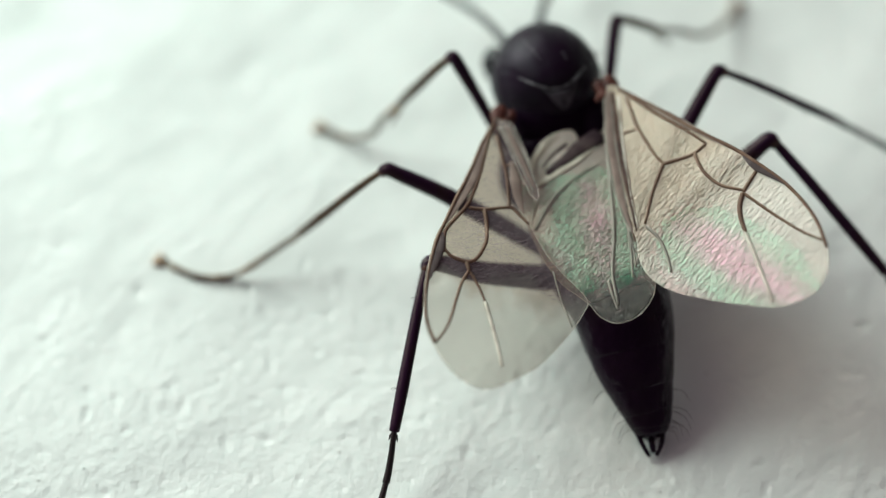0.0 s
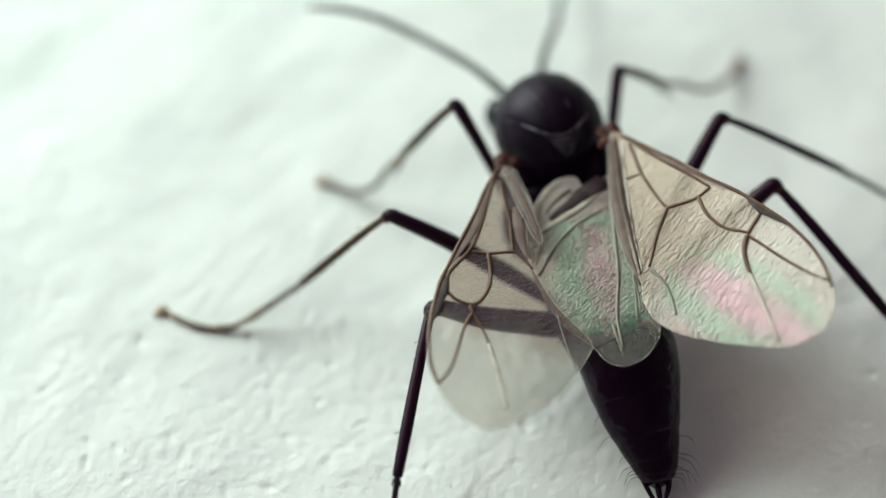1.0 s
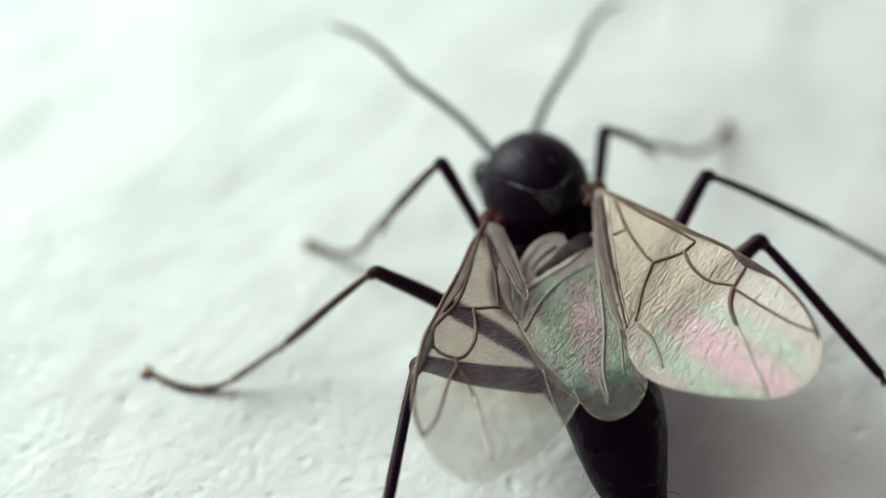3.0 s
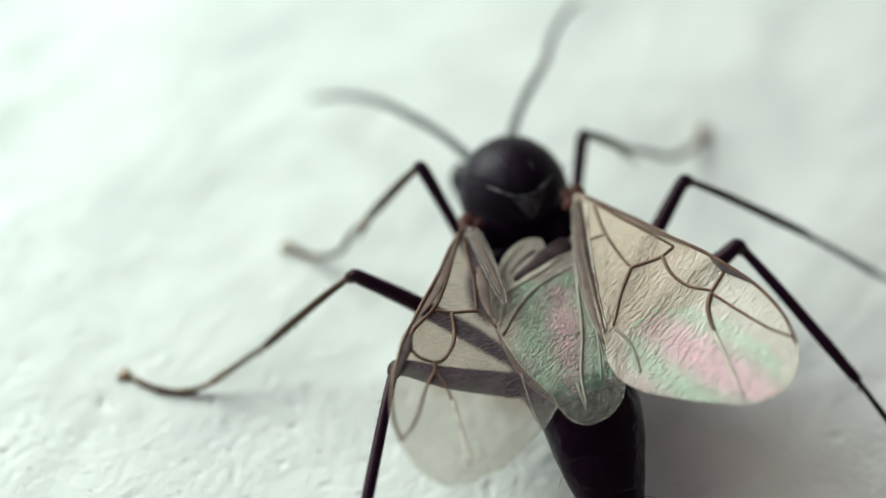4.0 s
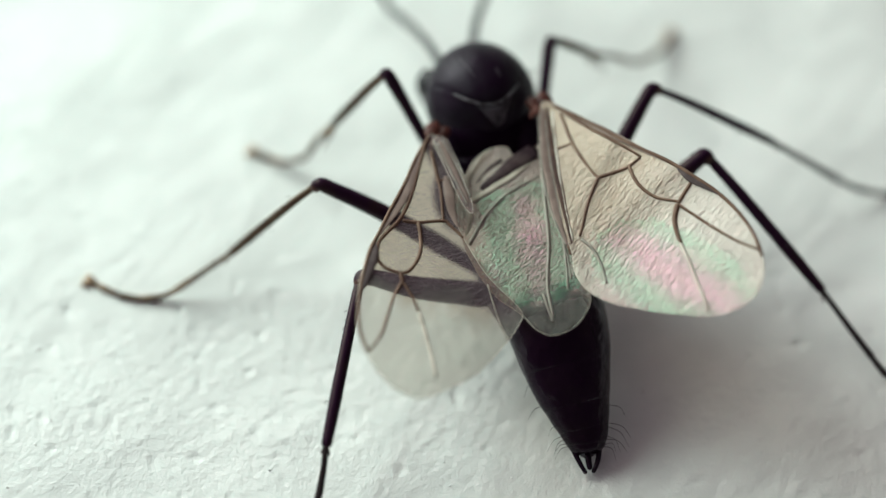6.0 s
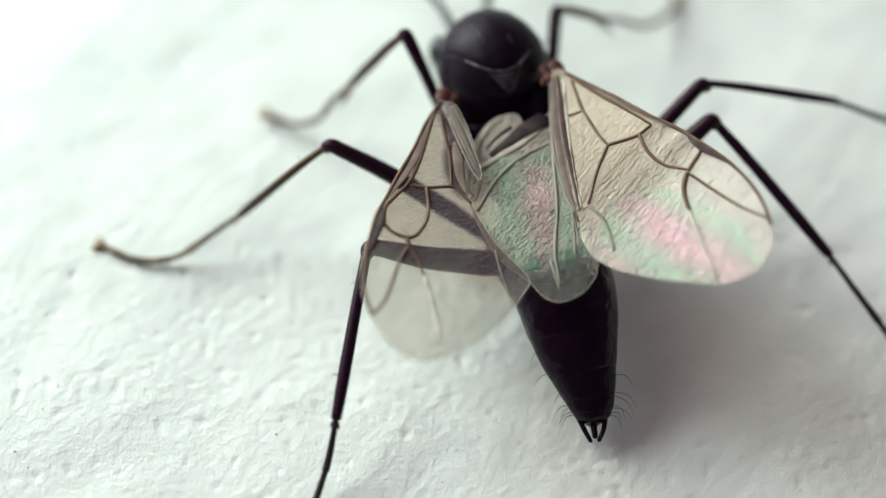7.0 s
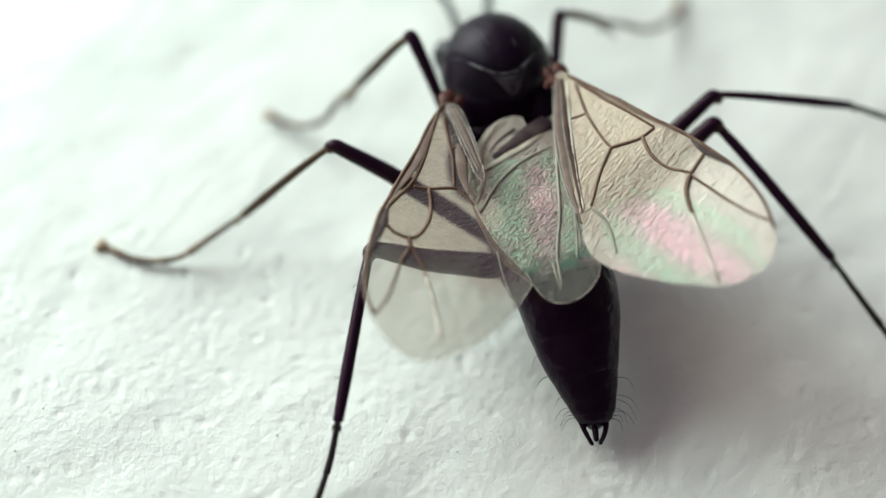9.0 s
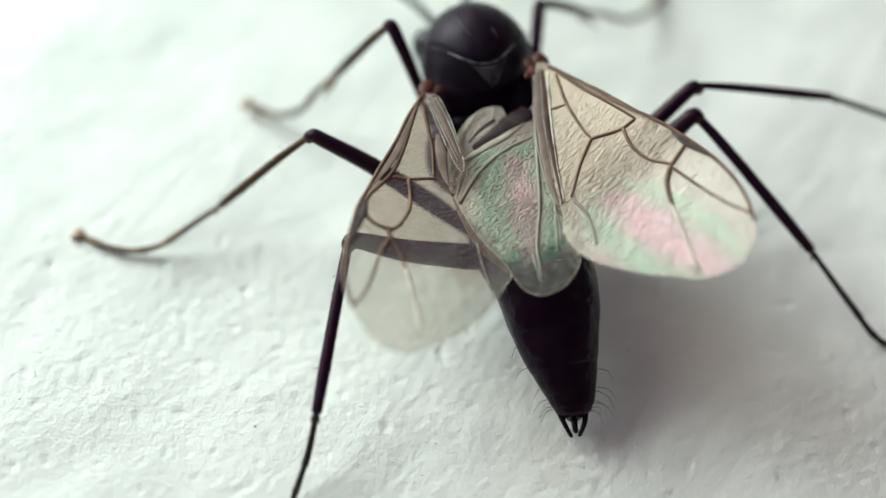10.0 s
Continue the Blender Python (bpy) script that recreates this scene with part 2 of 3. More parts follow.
def tube(bm, points, radii, sides=10, flat=1.0, steps=5, rough=0.0):
    """A round limb along a smooth curve, its radius given at each point; flat squeezes it upright; closed, rounded ends."""
    path = spline(points, steps)
    n = len(path)
    size = [float(np.interp(i / (n - 1), np.linspace(0, 1, len(radii)), radii)) for i in range(n)]
    side = None
    rings = []
    for i, c in enumerate(path):
        ahead = (path[min(i + 1, n - 1)] - path[max(i - 1, 0)]).normalized()
        if side is None:
            side = ahead.cross(Vector((0, 0, 1)) if abs(ahead.z) < 0.95 else Vector((1, 0, 0))).normalized()
        side = (side - ahead * side.dot(ahead)).normalized()
        up = side.cross(ahead)
        ring = []
        for k in range(sides):
            a = 2 * math.pi * k / sides
            r = size[i] * (1 + rough * noise.noise(c * 9 + Vector((k, 0, 0))))
            ring.append(bm.verts.new(c + side * math.cos(a) * r + up * math.sin(a) * r * flat))
        rings.append(ring)
    for a, b in zip(rings, rings[1:]):
        for k in range(sides):
            bm.faces.new((a[k], a[(k + 1) % sides], b[(k + 1) % sides], b[k]))
    for ring, c, w in ((rings[0], path[0], path[0] - path[1]), (rings[-1], path[-1], path[-1] - path[-2])):
        tip = bm.verts.new(c + w.normalized() * (ring[0].co - c).length * 0.6)
        for k in range(sides):
            bm.faces.new((ring[k], ring[(k + 1) % sides], tip) if ring is rings[-1] else (ring[(k + 1) % sides], ring[k], tip))
    return bm


def egg(bm, centre, size, turn=(0, 0, 0), rows=18, cols=28, shape=None):
    """An ellipsoid with a turn in degrees; shape(x, y, z) on the unit ball gives a bulge."""
    m = Matrix.Translation(centre) @ pose(0, 0, 0, *turn)
    grid = []
    for i in range(rows + 1):
        a = math.pi * i / rows
        if i in (0, rows):
            grid.append([bm.verts.new((0, 0, math.cos(a)))])
        else:
            grid.append([bm.verts.new((math.sin(a) * math.cos(2 * math.pi * j / cols), math.sin(a) * math.sin(2 * math.pi * j / cols), math.cos(a))) for j in range(cols)])
    for i in range(rows):
        for j in range(cols):
            k = (j + 1) % cols
            a, b = grid[i], grid[i + 1]
            if len(a) == 1:
                bm.faces.new((a[0], b[j], b[k]))
            elif len(b) == 1:
                bm.faces.new((a[j], b[0], a[k]))
            else:
                bm.faces.new((a[j], b[j], b[k], a[k]))
    for row in grid:
        for v in row:
            s = shape(*v.co) if shape else 1.0
            v.co = m @ Vector((v.co.x * size[0] * s, v.co.y * size[1] * s, v.co.z * size[2] * s))
    return bm


def hair(bm, root, tip, bend, r=0.009):
    a, b = Vector(root), Vector(tip)
    tube(bm, [a, (a + b) / 2 + Vector(bend), b], [r, r * 0.8, r * 0.3], sides=5, steps=3)


# ---- the wall: one sheet of rough white plaster ----
def wall_height(x, y):
    # low swells, slanting ripples, and fine crumbs here and there
    p = Vector((x, y, 0.0))
    q = Vector((x * 0.82 + y * 0.57, (y * 0.82 - x * 0.57) * 1.5, 0.0))
    h = 0.09 * noise.noise(p * 0.40) + 0.017 * noise.noise(q * 0.9 + Vector((7, 3, 1)))
    h += 0.012 * noise.noise(q * 1.7 + Vector((1, 9, 4)))
    patch = max(0.0, noise.noise(p * 0.8 + Vector((4, 4, 2))) + 0.35)
    return h + 0.016 * patch * noise.noise(p * 7.0) + 0.008 * noise.noise(q * 8.5) - 0.07 * max(0.0, noise.noise(p * 5.0 + Vector((3, 1, 8))) - 0.40)


def build_wall():
    fine = list(np.arange(-9.0, 9.001, 0.045))
    far = [9 + 0.2 * 1.42**k for k in range(1, 26)]
    line = [-v for v in reversed(far)] + fine + far
    n = len(line)
    verts = []
    for j in line:
        for i in line:
            verts.append((i * MM, (j + 1.0) * MM, wall_height(i, j + 1.0) * MM))
    faces = [(r * n + c, r * n + c + 1, (r + 1) * n + c + 1, (r + 1) * n + c) for r in range(n - 1) for c in range(n - 1)]
    me = bpy.data.meshes.new("wall")
    me.from_pydata(verts, [], faces)
    me.polygons.foreach_set("use_smooth", [True] * len(faces))
    me.materials.append(PLASTER)
    return tagged(new("wall", me), "rough white plaster surface with fine lumps and pits", "wall", kind="structure")


wall = build_wall()


def build_grit():
    """Loose crumbs of plaster that lie on the surface."""
    rng = random.Random(11)
    verts, faces = [], []
    for _ in range(900):
        x, y = rng.uniform(-7.5, 8.5), rng.uniform(-5.5, 4.5)
        r = 0.006 + 0.018 * rng.random() ** 3
        z = wall_height(x, y) + r * 0.2
        k = len(verts)
        for d in ((1, 0, 0), (0, 1, 0), (-1, 0, 0), (0, -1, 0), (0, 0, 0.8), (0, 0, -0.8)):
            s = r * rng.uniform(0.6, 1.3)
            verts.append(((x + d[0] * s) * MM, (y + d[1] * s) * MM, (z + d[2] * s) * MM))
        for a, c in ((0, 1), (1, 2), (2, 3), (3, 0)):
            faces += [(k + a, k + c, k + 4), (k + c, k + a, k + 5)]
    me = bpy.data.meshes.new("grit")
    me.from_pydata(verts, [], faces)
    me.materials.append(PLASTER)
    return tagged(new("grit", me), "tiny loose white crumbs of plaster on the surface", "grit", kind="stuff")


grit = build_grit()

# ---- the insect ----
insect = new("winged_insect")
insect.location = ROOT * MM
tagged(insect, "black winged insect with clear iridescent wings standing on plaster", "insect")


def build_thorax():
    def seam(x):
        return -0.68 + 1.0 * x * x

    def back(x, y, z):
        # a raised front plate with a faint middle ridge, a shield-shaped rear plate and sunken flanks beside it
        s = 1.0 + 0.010 * noise.noise(Vector((x, y, z)) * 3)
        if z < -0.1:
            return s
        k = y - seam(x)
        s += 0.022 / (1 + math.exp(-k / 0.03)) - 0.030 * math.exp(-((k / 0.035) ** 2))
        if k > 0:
            s -= 0.06 * abs(x + 0.04) + 0.006 * math.exp(-(((abs(x) - 0.36 - 0.25 * k) / 0.05) ** 2))
        else:
            edge = 0.46 + 0.75 * k
            inside = 1 / (1 + math.exp((abs(x) - max(edge, 0.08)) / 0.03))
            s -= 0.035 * (1 - inside) * min(1, -k / 0.1) * math.exp(-((k / 0.55) ** 2))
        return s

    thorax = part("thorax", egg(bmesh.new(), (1.56, 1.70, 1.08), (0.66, 1.05, 0.58), (8, 0, 14.5)), CUTICLE, insect, "dull black thorax")
    part("mesoscutum", egg(bmesh.new(), (1.49, 2.48, 1.73), (0.82, 0.84, 0.76), (0, 0, 14.5), 72, 110, back), SHIELD, thorax, "dull black back plate with a curved seam")

    def on_back(x, y):
        z = math.sqrt(max(0.0, 1 - x * x - y * y))
        p = Vector((x * 0.82, y * 0.84, z * 0.76)) * (back(x, y, z) + 0.012)
        return pose(1.49, 2.48, 1.73, 0, 0, 14.5) @ p

    bm = bmesh.new()
    # thin pale ridges stand in for the light caught by the grooves
    tube(bm, [on_back(x, seam(x) - 0.005) for x in np.linspace(-0.62, 0.58, 15)], [0.006, 0.024, 0.016, 0.018, 0.016, 0.024, 0.006], 6, steps=2)
    part("seam", bm, SEAM_HIGHLIGHT, thorax, "pale seam with its highlight painted in")
    for x0, y0, x1, y1 in ((-0.36, 0.30, -0.20, -0.22), (0.20, -0.12, 0.24, -0.30)):
        bm = bmesh.new()
        tube(bm, [on_back(x0 + (x1 - x0) * f, y0 + (y1 - y0) * f) for f in np.linspace(0, 1, 6)], [0.002, 0.006, 0.003], 5, steps=2)
        part("seam", bm, SEAM_HIGHLIGHT, thorax, "pale seam with its highlight painted in")
    bm = bmesh.new()
    cols = 18
    grid = []
    for v in np.linspace(0, 1, 12):
        row = []
        for u in np.linspace(-0.30, 0.36, cols):
            x = u * (1 - 0.8 * v) + 0.06 * v
            y = seam(x) - 0.04 - 0.20 * v * (1 + 0.15 * noise.noise(Vector((u * 6, v * 3, 0))))
            row.append(bm.verts.new(on_back(x, y)))
        grid.append(row)
    for a, b in zip(grid, grid[1:]):
        for k in range(cols - 1):
            bm.faces.new((a[k], b[k], b[k + 1], a[k + 1]))
    bmesh.ops.recalc_face_normals(bm, faces=bm.faces)
    bmesh.ops.solidify(bm, geom=bm.faces[:], thickness=0.008)
    part("scutellum", bm, DUSTY, thorax, "dusty grey shield below the seam")
    part("propodeum", egg(bmesh.new(), (1.62, 1.55, 1.22), (0.62, 0.42, 0.48), (-12, 0, 14.5)), CUTICLE, thorax)
    part("metanotum", egg(bmesh.new(), (1.57, 2.03, 1.52), (0.76, 0.56, 0.56), (0, 0, 14.5), 24, 36, lambda x, y, z: 1 + 0.02 * noise.noise(Vector((x, y, z)) * 2.5)), CUTICLE, thorax, "rounded black rear of the thorax")
    part("metapleuron", egg(bmesh.new(), (1.16, 1.22, 1.02), (0.36, 0.50, 0.62), (0, 0, 14.5)), CUTICLE, thorax)
    # small reddish plates round each wing root
    for x, y, z, s in ((0.80, 1.62, 1.98, -1), (2.36, 2.02, 2.16, 1)):
        for dx, dy, dz, size, yaw in ((0.02, 0.07, -0.01, (0.12, 0.17, 0.07), 15), (-0.06, -0.06, -0.02, (0.10, 0.15, 0.05), -10), (-0.13, 0.03, -0.03, (0.10, 0.14, 0.06), 30), (0.02, -0.16, -0.03, (0.05, 0.14, 0.035), 5), (-0.14, -0.12, -0.03, (0.05, 0.13, 0.035), -25)):
            bm = egg(bmesh.new(), (x + s * dx, y + dy, z + dz), size, (0, 0, s * yaw), 10, 14, lambda u, v, w: 1 + 0.15 * noise.noise(Vector((u, v, w)) * 2 + Vector((dx * 50, dy * 50, x))))
            part("tegula", bm, TEGULA, thorax, "reddish brown wing hinge plate")
    part("pleuron", egg(bmesh.new(), (2.08, 1.95, 1.42), (0.34, 0.62, 0.52), (0, 10, 14.5)), CUTICLE, thorax)
    part("petiole", tube(bmesh.new(), [(1.72, 0.85, 1.05), (1.80, 0.55, 0.98), (1.90, 0.25, 0.95)], [0.30, 0.20, 0.30], 14), CUTICLE, thorax)
    for k, (x, y, z, dx, dy) in enumerate(((0.86, 2.75, 2.05, -0.10, 0.10), (2.18, 2.60, 2.00, 0.10, 0.13), (2.20, 2.72, 1.90, 0.15, 0.08), (1.10, 3.02, 2.05, -0.05, 0.14))):
        bm = bmesh.new()
        hair(bm, (x, y, z), (x + dx, y + dy, z + 0.12), (0, 0, 0.02), 0.005)
        part("hair", bm, HAIR, thorax)
    return thorax


def build_head():
    head = part("head", egg(bmesh.new(), (1.16, 3.12, 1.15), (0.56, 0.36, 0.50), (20, 0, 14)), CUTICLE, insect)
    part("compound_eye", egg(bmesh.new(), (0.76, 3.02, 1.32), (0.20, 0.26, 0.28), (0, 0, 15), 12, 18), EYE, head, "glossy black compound eye")
    part("compound_eye", egg(bmesh.new(), (1.58, 3.24, 1.25), (0.19, 0.25, 0.28), (0, 0, -15), 12, 18), EYE, head, "glossy black compound eye")
    for x in (1.02, 1.30):
        part("mandible", tube(bmesh.new(), [(x, 3.42, 0.75), (x + 0.02, 3.52, 0.60), (1.17, 3.55, 0.50)], [0.10, 0.08, 0.03], 8), JOINT, head)
    return head


def build_abdomen():
    ends = spline([(1.90, 0.32, 0.95), (2.13, -0.18, 0.97), (2.46, -0.74, 0.92), (2.68, -1.63, 0.60), (2.855, -2.24, 0.32), (2.895, -2.52, 0.17)], 8)
    wide = [0.30, 0.58, 0.72, 0.75, 0.715, 0.62, 0.49, 0.37, 0.285, 0.20]

    def axis(t):
        f = t * (len(ends) - 1)
        i = min(int(f), len(ends) - 2)
        return ends[i].lerp(ends[i + 1], f - i)

    def width(t):
        return float(np.interp(t, np.linspace(0, 1, len(wide)), wide))

    abdomen = part("abdomen", tube(bmesh.new(), [axis(t) for t in np.linspace(0, 1, 12)], [width(t) * 0.97 for t in np.linspace(0, 1, 12)], 28, 0.80), GLOSS, insect, "tapered glossy black abdomen")
    # overlapping back plates, each a little wider at its rear edge
    cuts = [0.03, 0.22, 0.40, 0.55, 0.68, 0.79, 0.89, 0.97]
    for a, b in zip(cuts, cuts[1:]):
        ts = np.linspace(a, b + 0.012, 6)
        flare = [1.0, 1.004, 1.010, 1.018, 1.022, 1.0]
        bm = bmesh.new()
        tube(bm, [axis(min(t, 1)) for t in ts], [width(t) * f for t, f in zip(ts, flare)], 28, 0.80, steps=3)
        part("tergite", bm, GLOSS, abdomen)
    for line, r in (([(2.665, -2.40, 0.22), (2.765, -2.64, 0.16), (2.868, -2.815, 0.10)], 0.036), ([(3.065, -2.40, 0.22), (3.045, -2.63, 0.16), (2.972, -2.80, 0.10)], 0.036), ([(2.885, -2.46, 0.20), (2.905, -2.61, 0.16), (2.925, -2.76, 0.12)], 0.046)):
        part("clasper", tube(bmesh.new(), line, [r * 1.3, r, r * 0.8], 8), GLOSS, abdomen, "black clasper at the tip")
    rng = random.Random(4)
    for t in (0.62, 0.70, 0.78, 0.80, 0.86, 0.88, 0.93, 0.95):
        for s in (-1, 1):
            if rng.random() < 0.15:
                continue
            c, w = axis(t), width(t)
            a = c + Vector((s * w * 0.95, 0.0, 0.05))
            bm = bmesh.new()
            hair(bm, a, a + Vector((s * rng.uniform(0.14, 0.30), -rng.uniform(0.10, 0.30), rng.uniform(-0.1, 0.1))), (s * 0.03, 0.04, 0.05), 0.0045)
            part("hair", bm, HAIR, abdomen)
    return abdomen


def build_leg(hip, knee, end, toes, thick=0.122, foot_look=None, swell=1.0, spur=1.0, bow=0.0, shin=(0.56, 0.62, 0.64, 0.52)):
    """Femur, tibia with its spurs, and a jointed foot. Returns the leg, the tibia and the foot, each about its own joint."""
    hip, knee, end = Vector(hip), Vector(knee), Vector(end)
    way = knee - hip
    bm = bmesh.new()
    lift = Vector((0, 0, 0.05))
    inward = (-way.normalized() + (end - knee).normalized()).normalized()
    crown = knee + inward * 0.035
    onward = (end - knee).normalized()
    cap = knee + onward * 0.13 + inward * 0.01
    side = Vector((0, bow, 0))
    tube(bm, [hip, hip + way * 0.3 + lift + side * 0.5, hip + way * 0.65 + lift * 0.7 + side, knee - way.normalized() * 0.20, crown, cap], [thick * 0.75, thick * swell * 1.05, thick * (0.3 + 0.7 * swell), thick * 0.98, thick * 0.92, thick * 0.62], 14)
    leg = part("leg", bm, LEG, insect, at=hip)
    leg.location = (hip - ROOT) * MM
    knob = part("knee", egg(bmesh.new(), crown.lerp(cap, 0.55), (thick * 0.82,) * 3, rows=10, cols=14), JOINT, leg, "reddish brown knee", at=hip)
    coxa = part("coxa", egg(bmesh.new(), hip, (0.20, 0.24, 0.24), rows=10, cols=14), CUTICLE, leg, at=hip)
    bm = bmesh.new()
    bend = Vector((0, 0, 0.03))
    tube(bm, [crown, knee + onward * 0.19, knee.lerp(end, 0.35) + bend, knee.lerp(end, 0.75) + bend * 0.5, end], [thick * 0.50] + [thick * f for f in shin], 12)
    tibia = part("tibia", bm, TIBIA if foot_look is None else LEG, leg, at=knee)
    tibia.location = (knee - hip) * MM
    bm = bmesh.new()
    rng = random.Random(round(abs(knee.x * 100)))
    along = onward
    for k in range(6):
        f = rng.uniform(0.15, 1.0)
        out = along.orthogonal()
        out.rotate(Matrix.Rotation(rng.uniform(0, 6.28), 3, along))
        a = knee.lerp(end, f) + bend * 0.7 + out * thick * 0.6
        hair(bm, a, a + out * 0.035 + along * 0.06, out * 0.01, 0.004)
    bristles = tagged(part("bristles", bm, HAIR, leg, at=knee), kind="stuff")
    bristles.location = tibia.location
    toes = [end] + [Vector(q) for q in toes]
    path = spline(toes, 8)
    marks = [0, 0.42, 0.62, 0.78, 0.90, 1.0]
    bm = bmesh.new()
    for a, b in zip(marks, marks[1:]):
        ts = [a + (b - a) * k / 4 for k in range(5)]
        pts = [path[min(round(t * (len(path) - 1)), len(path) - 1)] for t in ts]
        pts = [p for k, p in enumerate(pts) if k == 0 or (p - pts[k - 1]).length > 1e-4]
        if len(pts) > 1:
            tube(bm, pts, [0.040, 0.045, 0.055], 9, steps=3)
    tarsus = part("tarsus", bm, foot_look or TARSUS, leg, "jointed foot", at=end)
    tarsus.location = (end - hip) * MM
    foot, back = toes[-1], (toes[-1] - toes[-2]).normalized()
    across = back.cross(Vector((0, 0, 1))).normalized()
    claws = []
    for s in (-1, 1):
        bm = bmesh.new()
        tube(bm, [foot, foot + back * 0.07 + across * s * 0.07 + Vector((0, 0, 0.03)), foot + back * 0.12 + across * s * 0.10 - Vector((0, 0, 0.03))], [0.045, 0.035, 0.012], 7, steps=3)
        claws.append(part("claw", bm, CLAW, leg, "amber claw", at=end))
        claws[-1].location = (end - hip) * MM
    bm = bmesh.new()
    egg(bm, foot + back * 0.04, (0.10, 0.10, 0.055), rows=8, cols=10)
    claws.append(part("foot_pad", bm, CLAW, leg, "amber foot pad", at=end))
    claws[-1].location = (end - hip) * MM
    spurs = []
    down = Vector((0, -0.9, -0.5)) if spur > 1.5 else Vector((0, 0, -1))
    for s in (-1, 1):
        bm = bmesh.new()
        tip = end + (onward * 0.10 + across * s * 0.06 + down * 0.10) * spur
        tube(bm, [end, end.lerp(tip, 0.5) + across * s * 0.015, tip], [0.024 * spur, 0.018 * spur, 0.006], 6, steps=3)
        spurs.append(part("spur", bm, foot_look or TARSUS, leg, at=end))
        spurs[-1].location = (end - hip) * MM
    return leg, [tibia, bristles], [tarsus, *claws, *spurs]


def wing_z(x, y, w, rise):
    """Height over the root of a wing's sheet at x, y from the root."""
    camber = 0.05 * math.sin(x * 2.1 + y * 1.3 + rise) + 0.015 * noise.noise(Vector((x * 3.0, y * 3.0, rise)))
    camber += 0.014 * noise.noise(Vector(((x - y) * 0.9, (x + y) * 3.2, rise + 4.0)))
    far = min(1.0, math.hypot(x, y) / 0.8)
    return w["slope"][0] * x + w["slope"][1] * y + camber * far


def crumple(x, y, grain):
    """Short ridges, like those of crumpled foil, in a wing's sheet; grain is their size, height, direction in degrees and how far they are drawn out."""
    size, height, slant, drawn = grain
    c, d = math.cos(radians(slant)), math.sin(radians(slant))
    p = Vector(((x * c + y * d) / drawn, y * c - x * d, 0.0)) / size
    q = p + 0.6 * noise.noise_vector(p * 0.6)
    ridge = 1.0 - 2.2 * abs(noise.noise(q)) + 0.8 * noise.noise(p * 0.45 + Vector((5, 2, 7))) + 0.35 * noise.noise(p * 2.3)
    return height * ridge


def build_wing(name, w, mat, label, rise, grain=None):
    root = Vector(w["root"])
    edge = spline([(x, y, 0) for x, y in w["outline"]], 8, True)
    centre = sum(edge, Vector()) / len(edge)
    bm = bmesh.new()
    rings = 26
    sheet = edge
    if grain:
        rings = 130
        sheet = [edge[k].lerp(edge[(k + 1) % len(edge)], f / 3) for k in range(len(edge)) for f in range(3)]
    n = len(sheet)
    rows = []
    for i in range(1, rings + 1):
        f = (i / rings) ** 0.85
        row = []
        for p in sheet:
            q = centre.lerp(p, f)
            fold = crumple(q.x, q.y, grain) if grain else 0.0
            row.append(bm.verts.new(root + Vector((q.x, q.y, wing_z(q.x, q.y, w, rise) + fold))))
        rows.append(row)
    mid = bm.verts.new(root + Vector((centre.x, centre.y, wing_z(centre.x, centre.y, w, rise))))
    for k in range(n):
        bm.faces.new((mid, rows[0][k], rows[0][(k + 1) % n]))
        for a, b in zip(rows, rows[1:]):
            bm.faces.new((a[k], b[k], b[(k + 1) % n], a[(k + 1) % n]))
    bmesh.ops.recalc_face_normals(bm, faces=bm.faces)
    wing = part(name, bm, mat, insect, label)
    for _, r, look_kind, pts in w["veins"]:
        bm = bmesh.new()
        line = spline([(x, y, 0) for x, y in pts], 5)
        tube(bm, [root + Vector((q.x, q.y, wing_z(q.x, q.y, w, rise) + 0.012)) for q in line], [r * 0.5, r * 0.8, r * 1.2, r * 1.3] if look_kind == "k" else [r * 0.40, r * 1.1, r * 0.9, r * 0.15], 10, 0.18, steps=1) if look_kind in "sbkrw" else tube(bm, [root + Vector((q.x, q.y, wing_z(q.x, q.y, w, rise))) for q in line], [r * 1.15, r * 1.05, r * 0.85], 8, steps=1)
        if look_kind == "b":
            part("leading_strip", bm, SMOKY, wing, "brown strip along the wing edge")
        elif look_kind == "r":
            part("rear_strip", bm, RUSTY, wing, "dark reddish brown strip along the rear edge")
        elif look_kind == "w":
            part("fold", bm, FOLD, wing, "pale beige membrane fold")
        elif look_kind == "k":
            # added strip: paints the dark body behind the wing, and one crease
            part("fold", bm, GAP, wing, "dark purple strip for the body seen through, and a crease")
        elif look_kind == "s":
            part("stigma", bm, STIGMA, wing, "smoky dark wing spot")
        else:
            part("vein", bm, {"d": VEIN, "p": PALE_VEIN, "g": GREY_VEIN}[look_kind], wing, {"d": "brown vein", "p": "pale vein", "g": "grey vein"}[look_kind])
    bm = bmesh.new()
    tube(bm, [root + Vector((q.x, q.y, wing_z(q.x, q.y, w, rise))) for q in edge + edge[:1]], [0.0045], 5, steps=1)
    part("wing_margin", bm, PALE_VEIN, wing, "fine pale margin")
    return wing


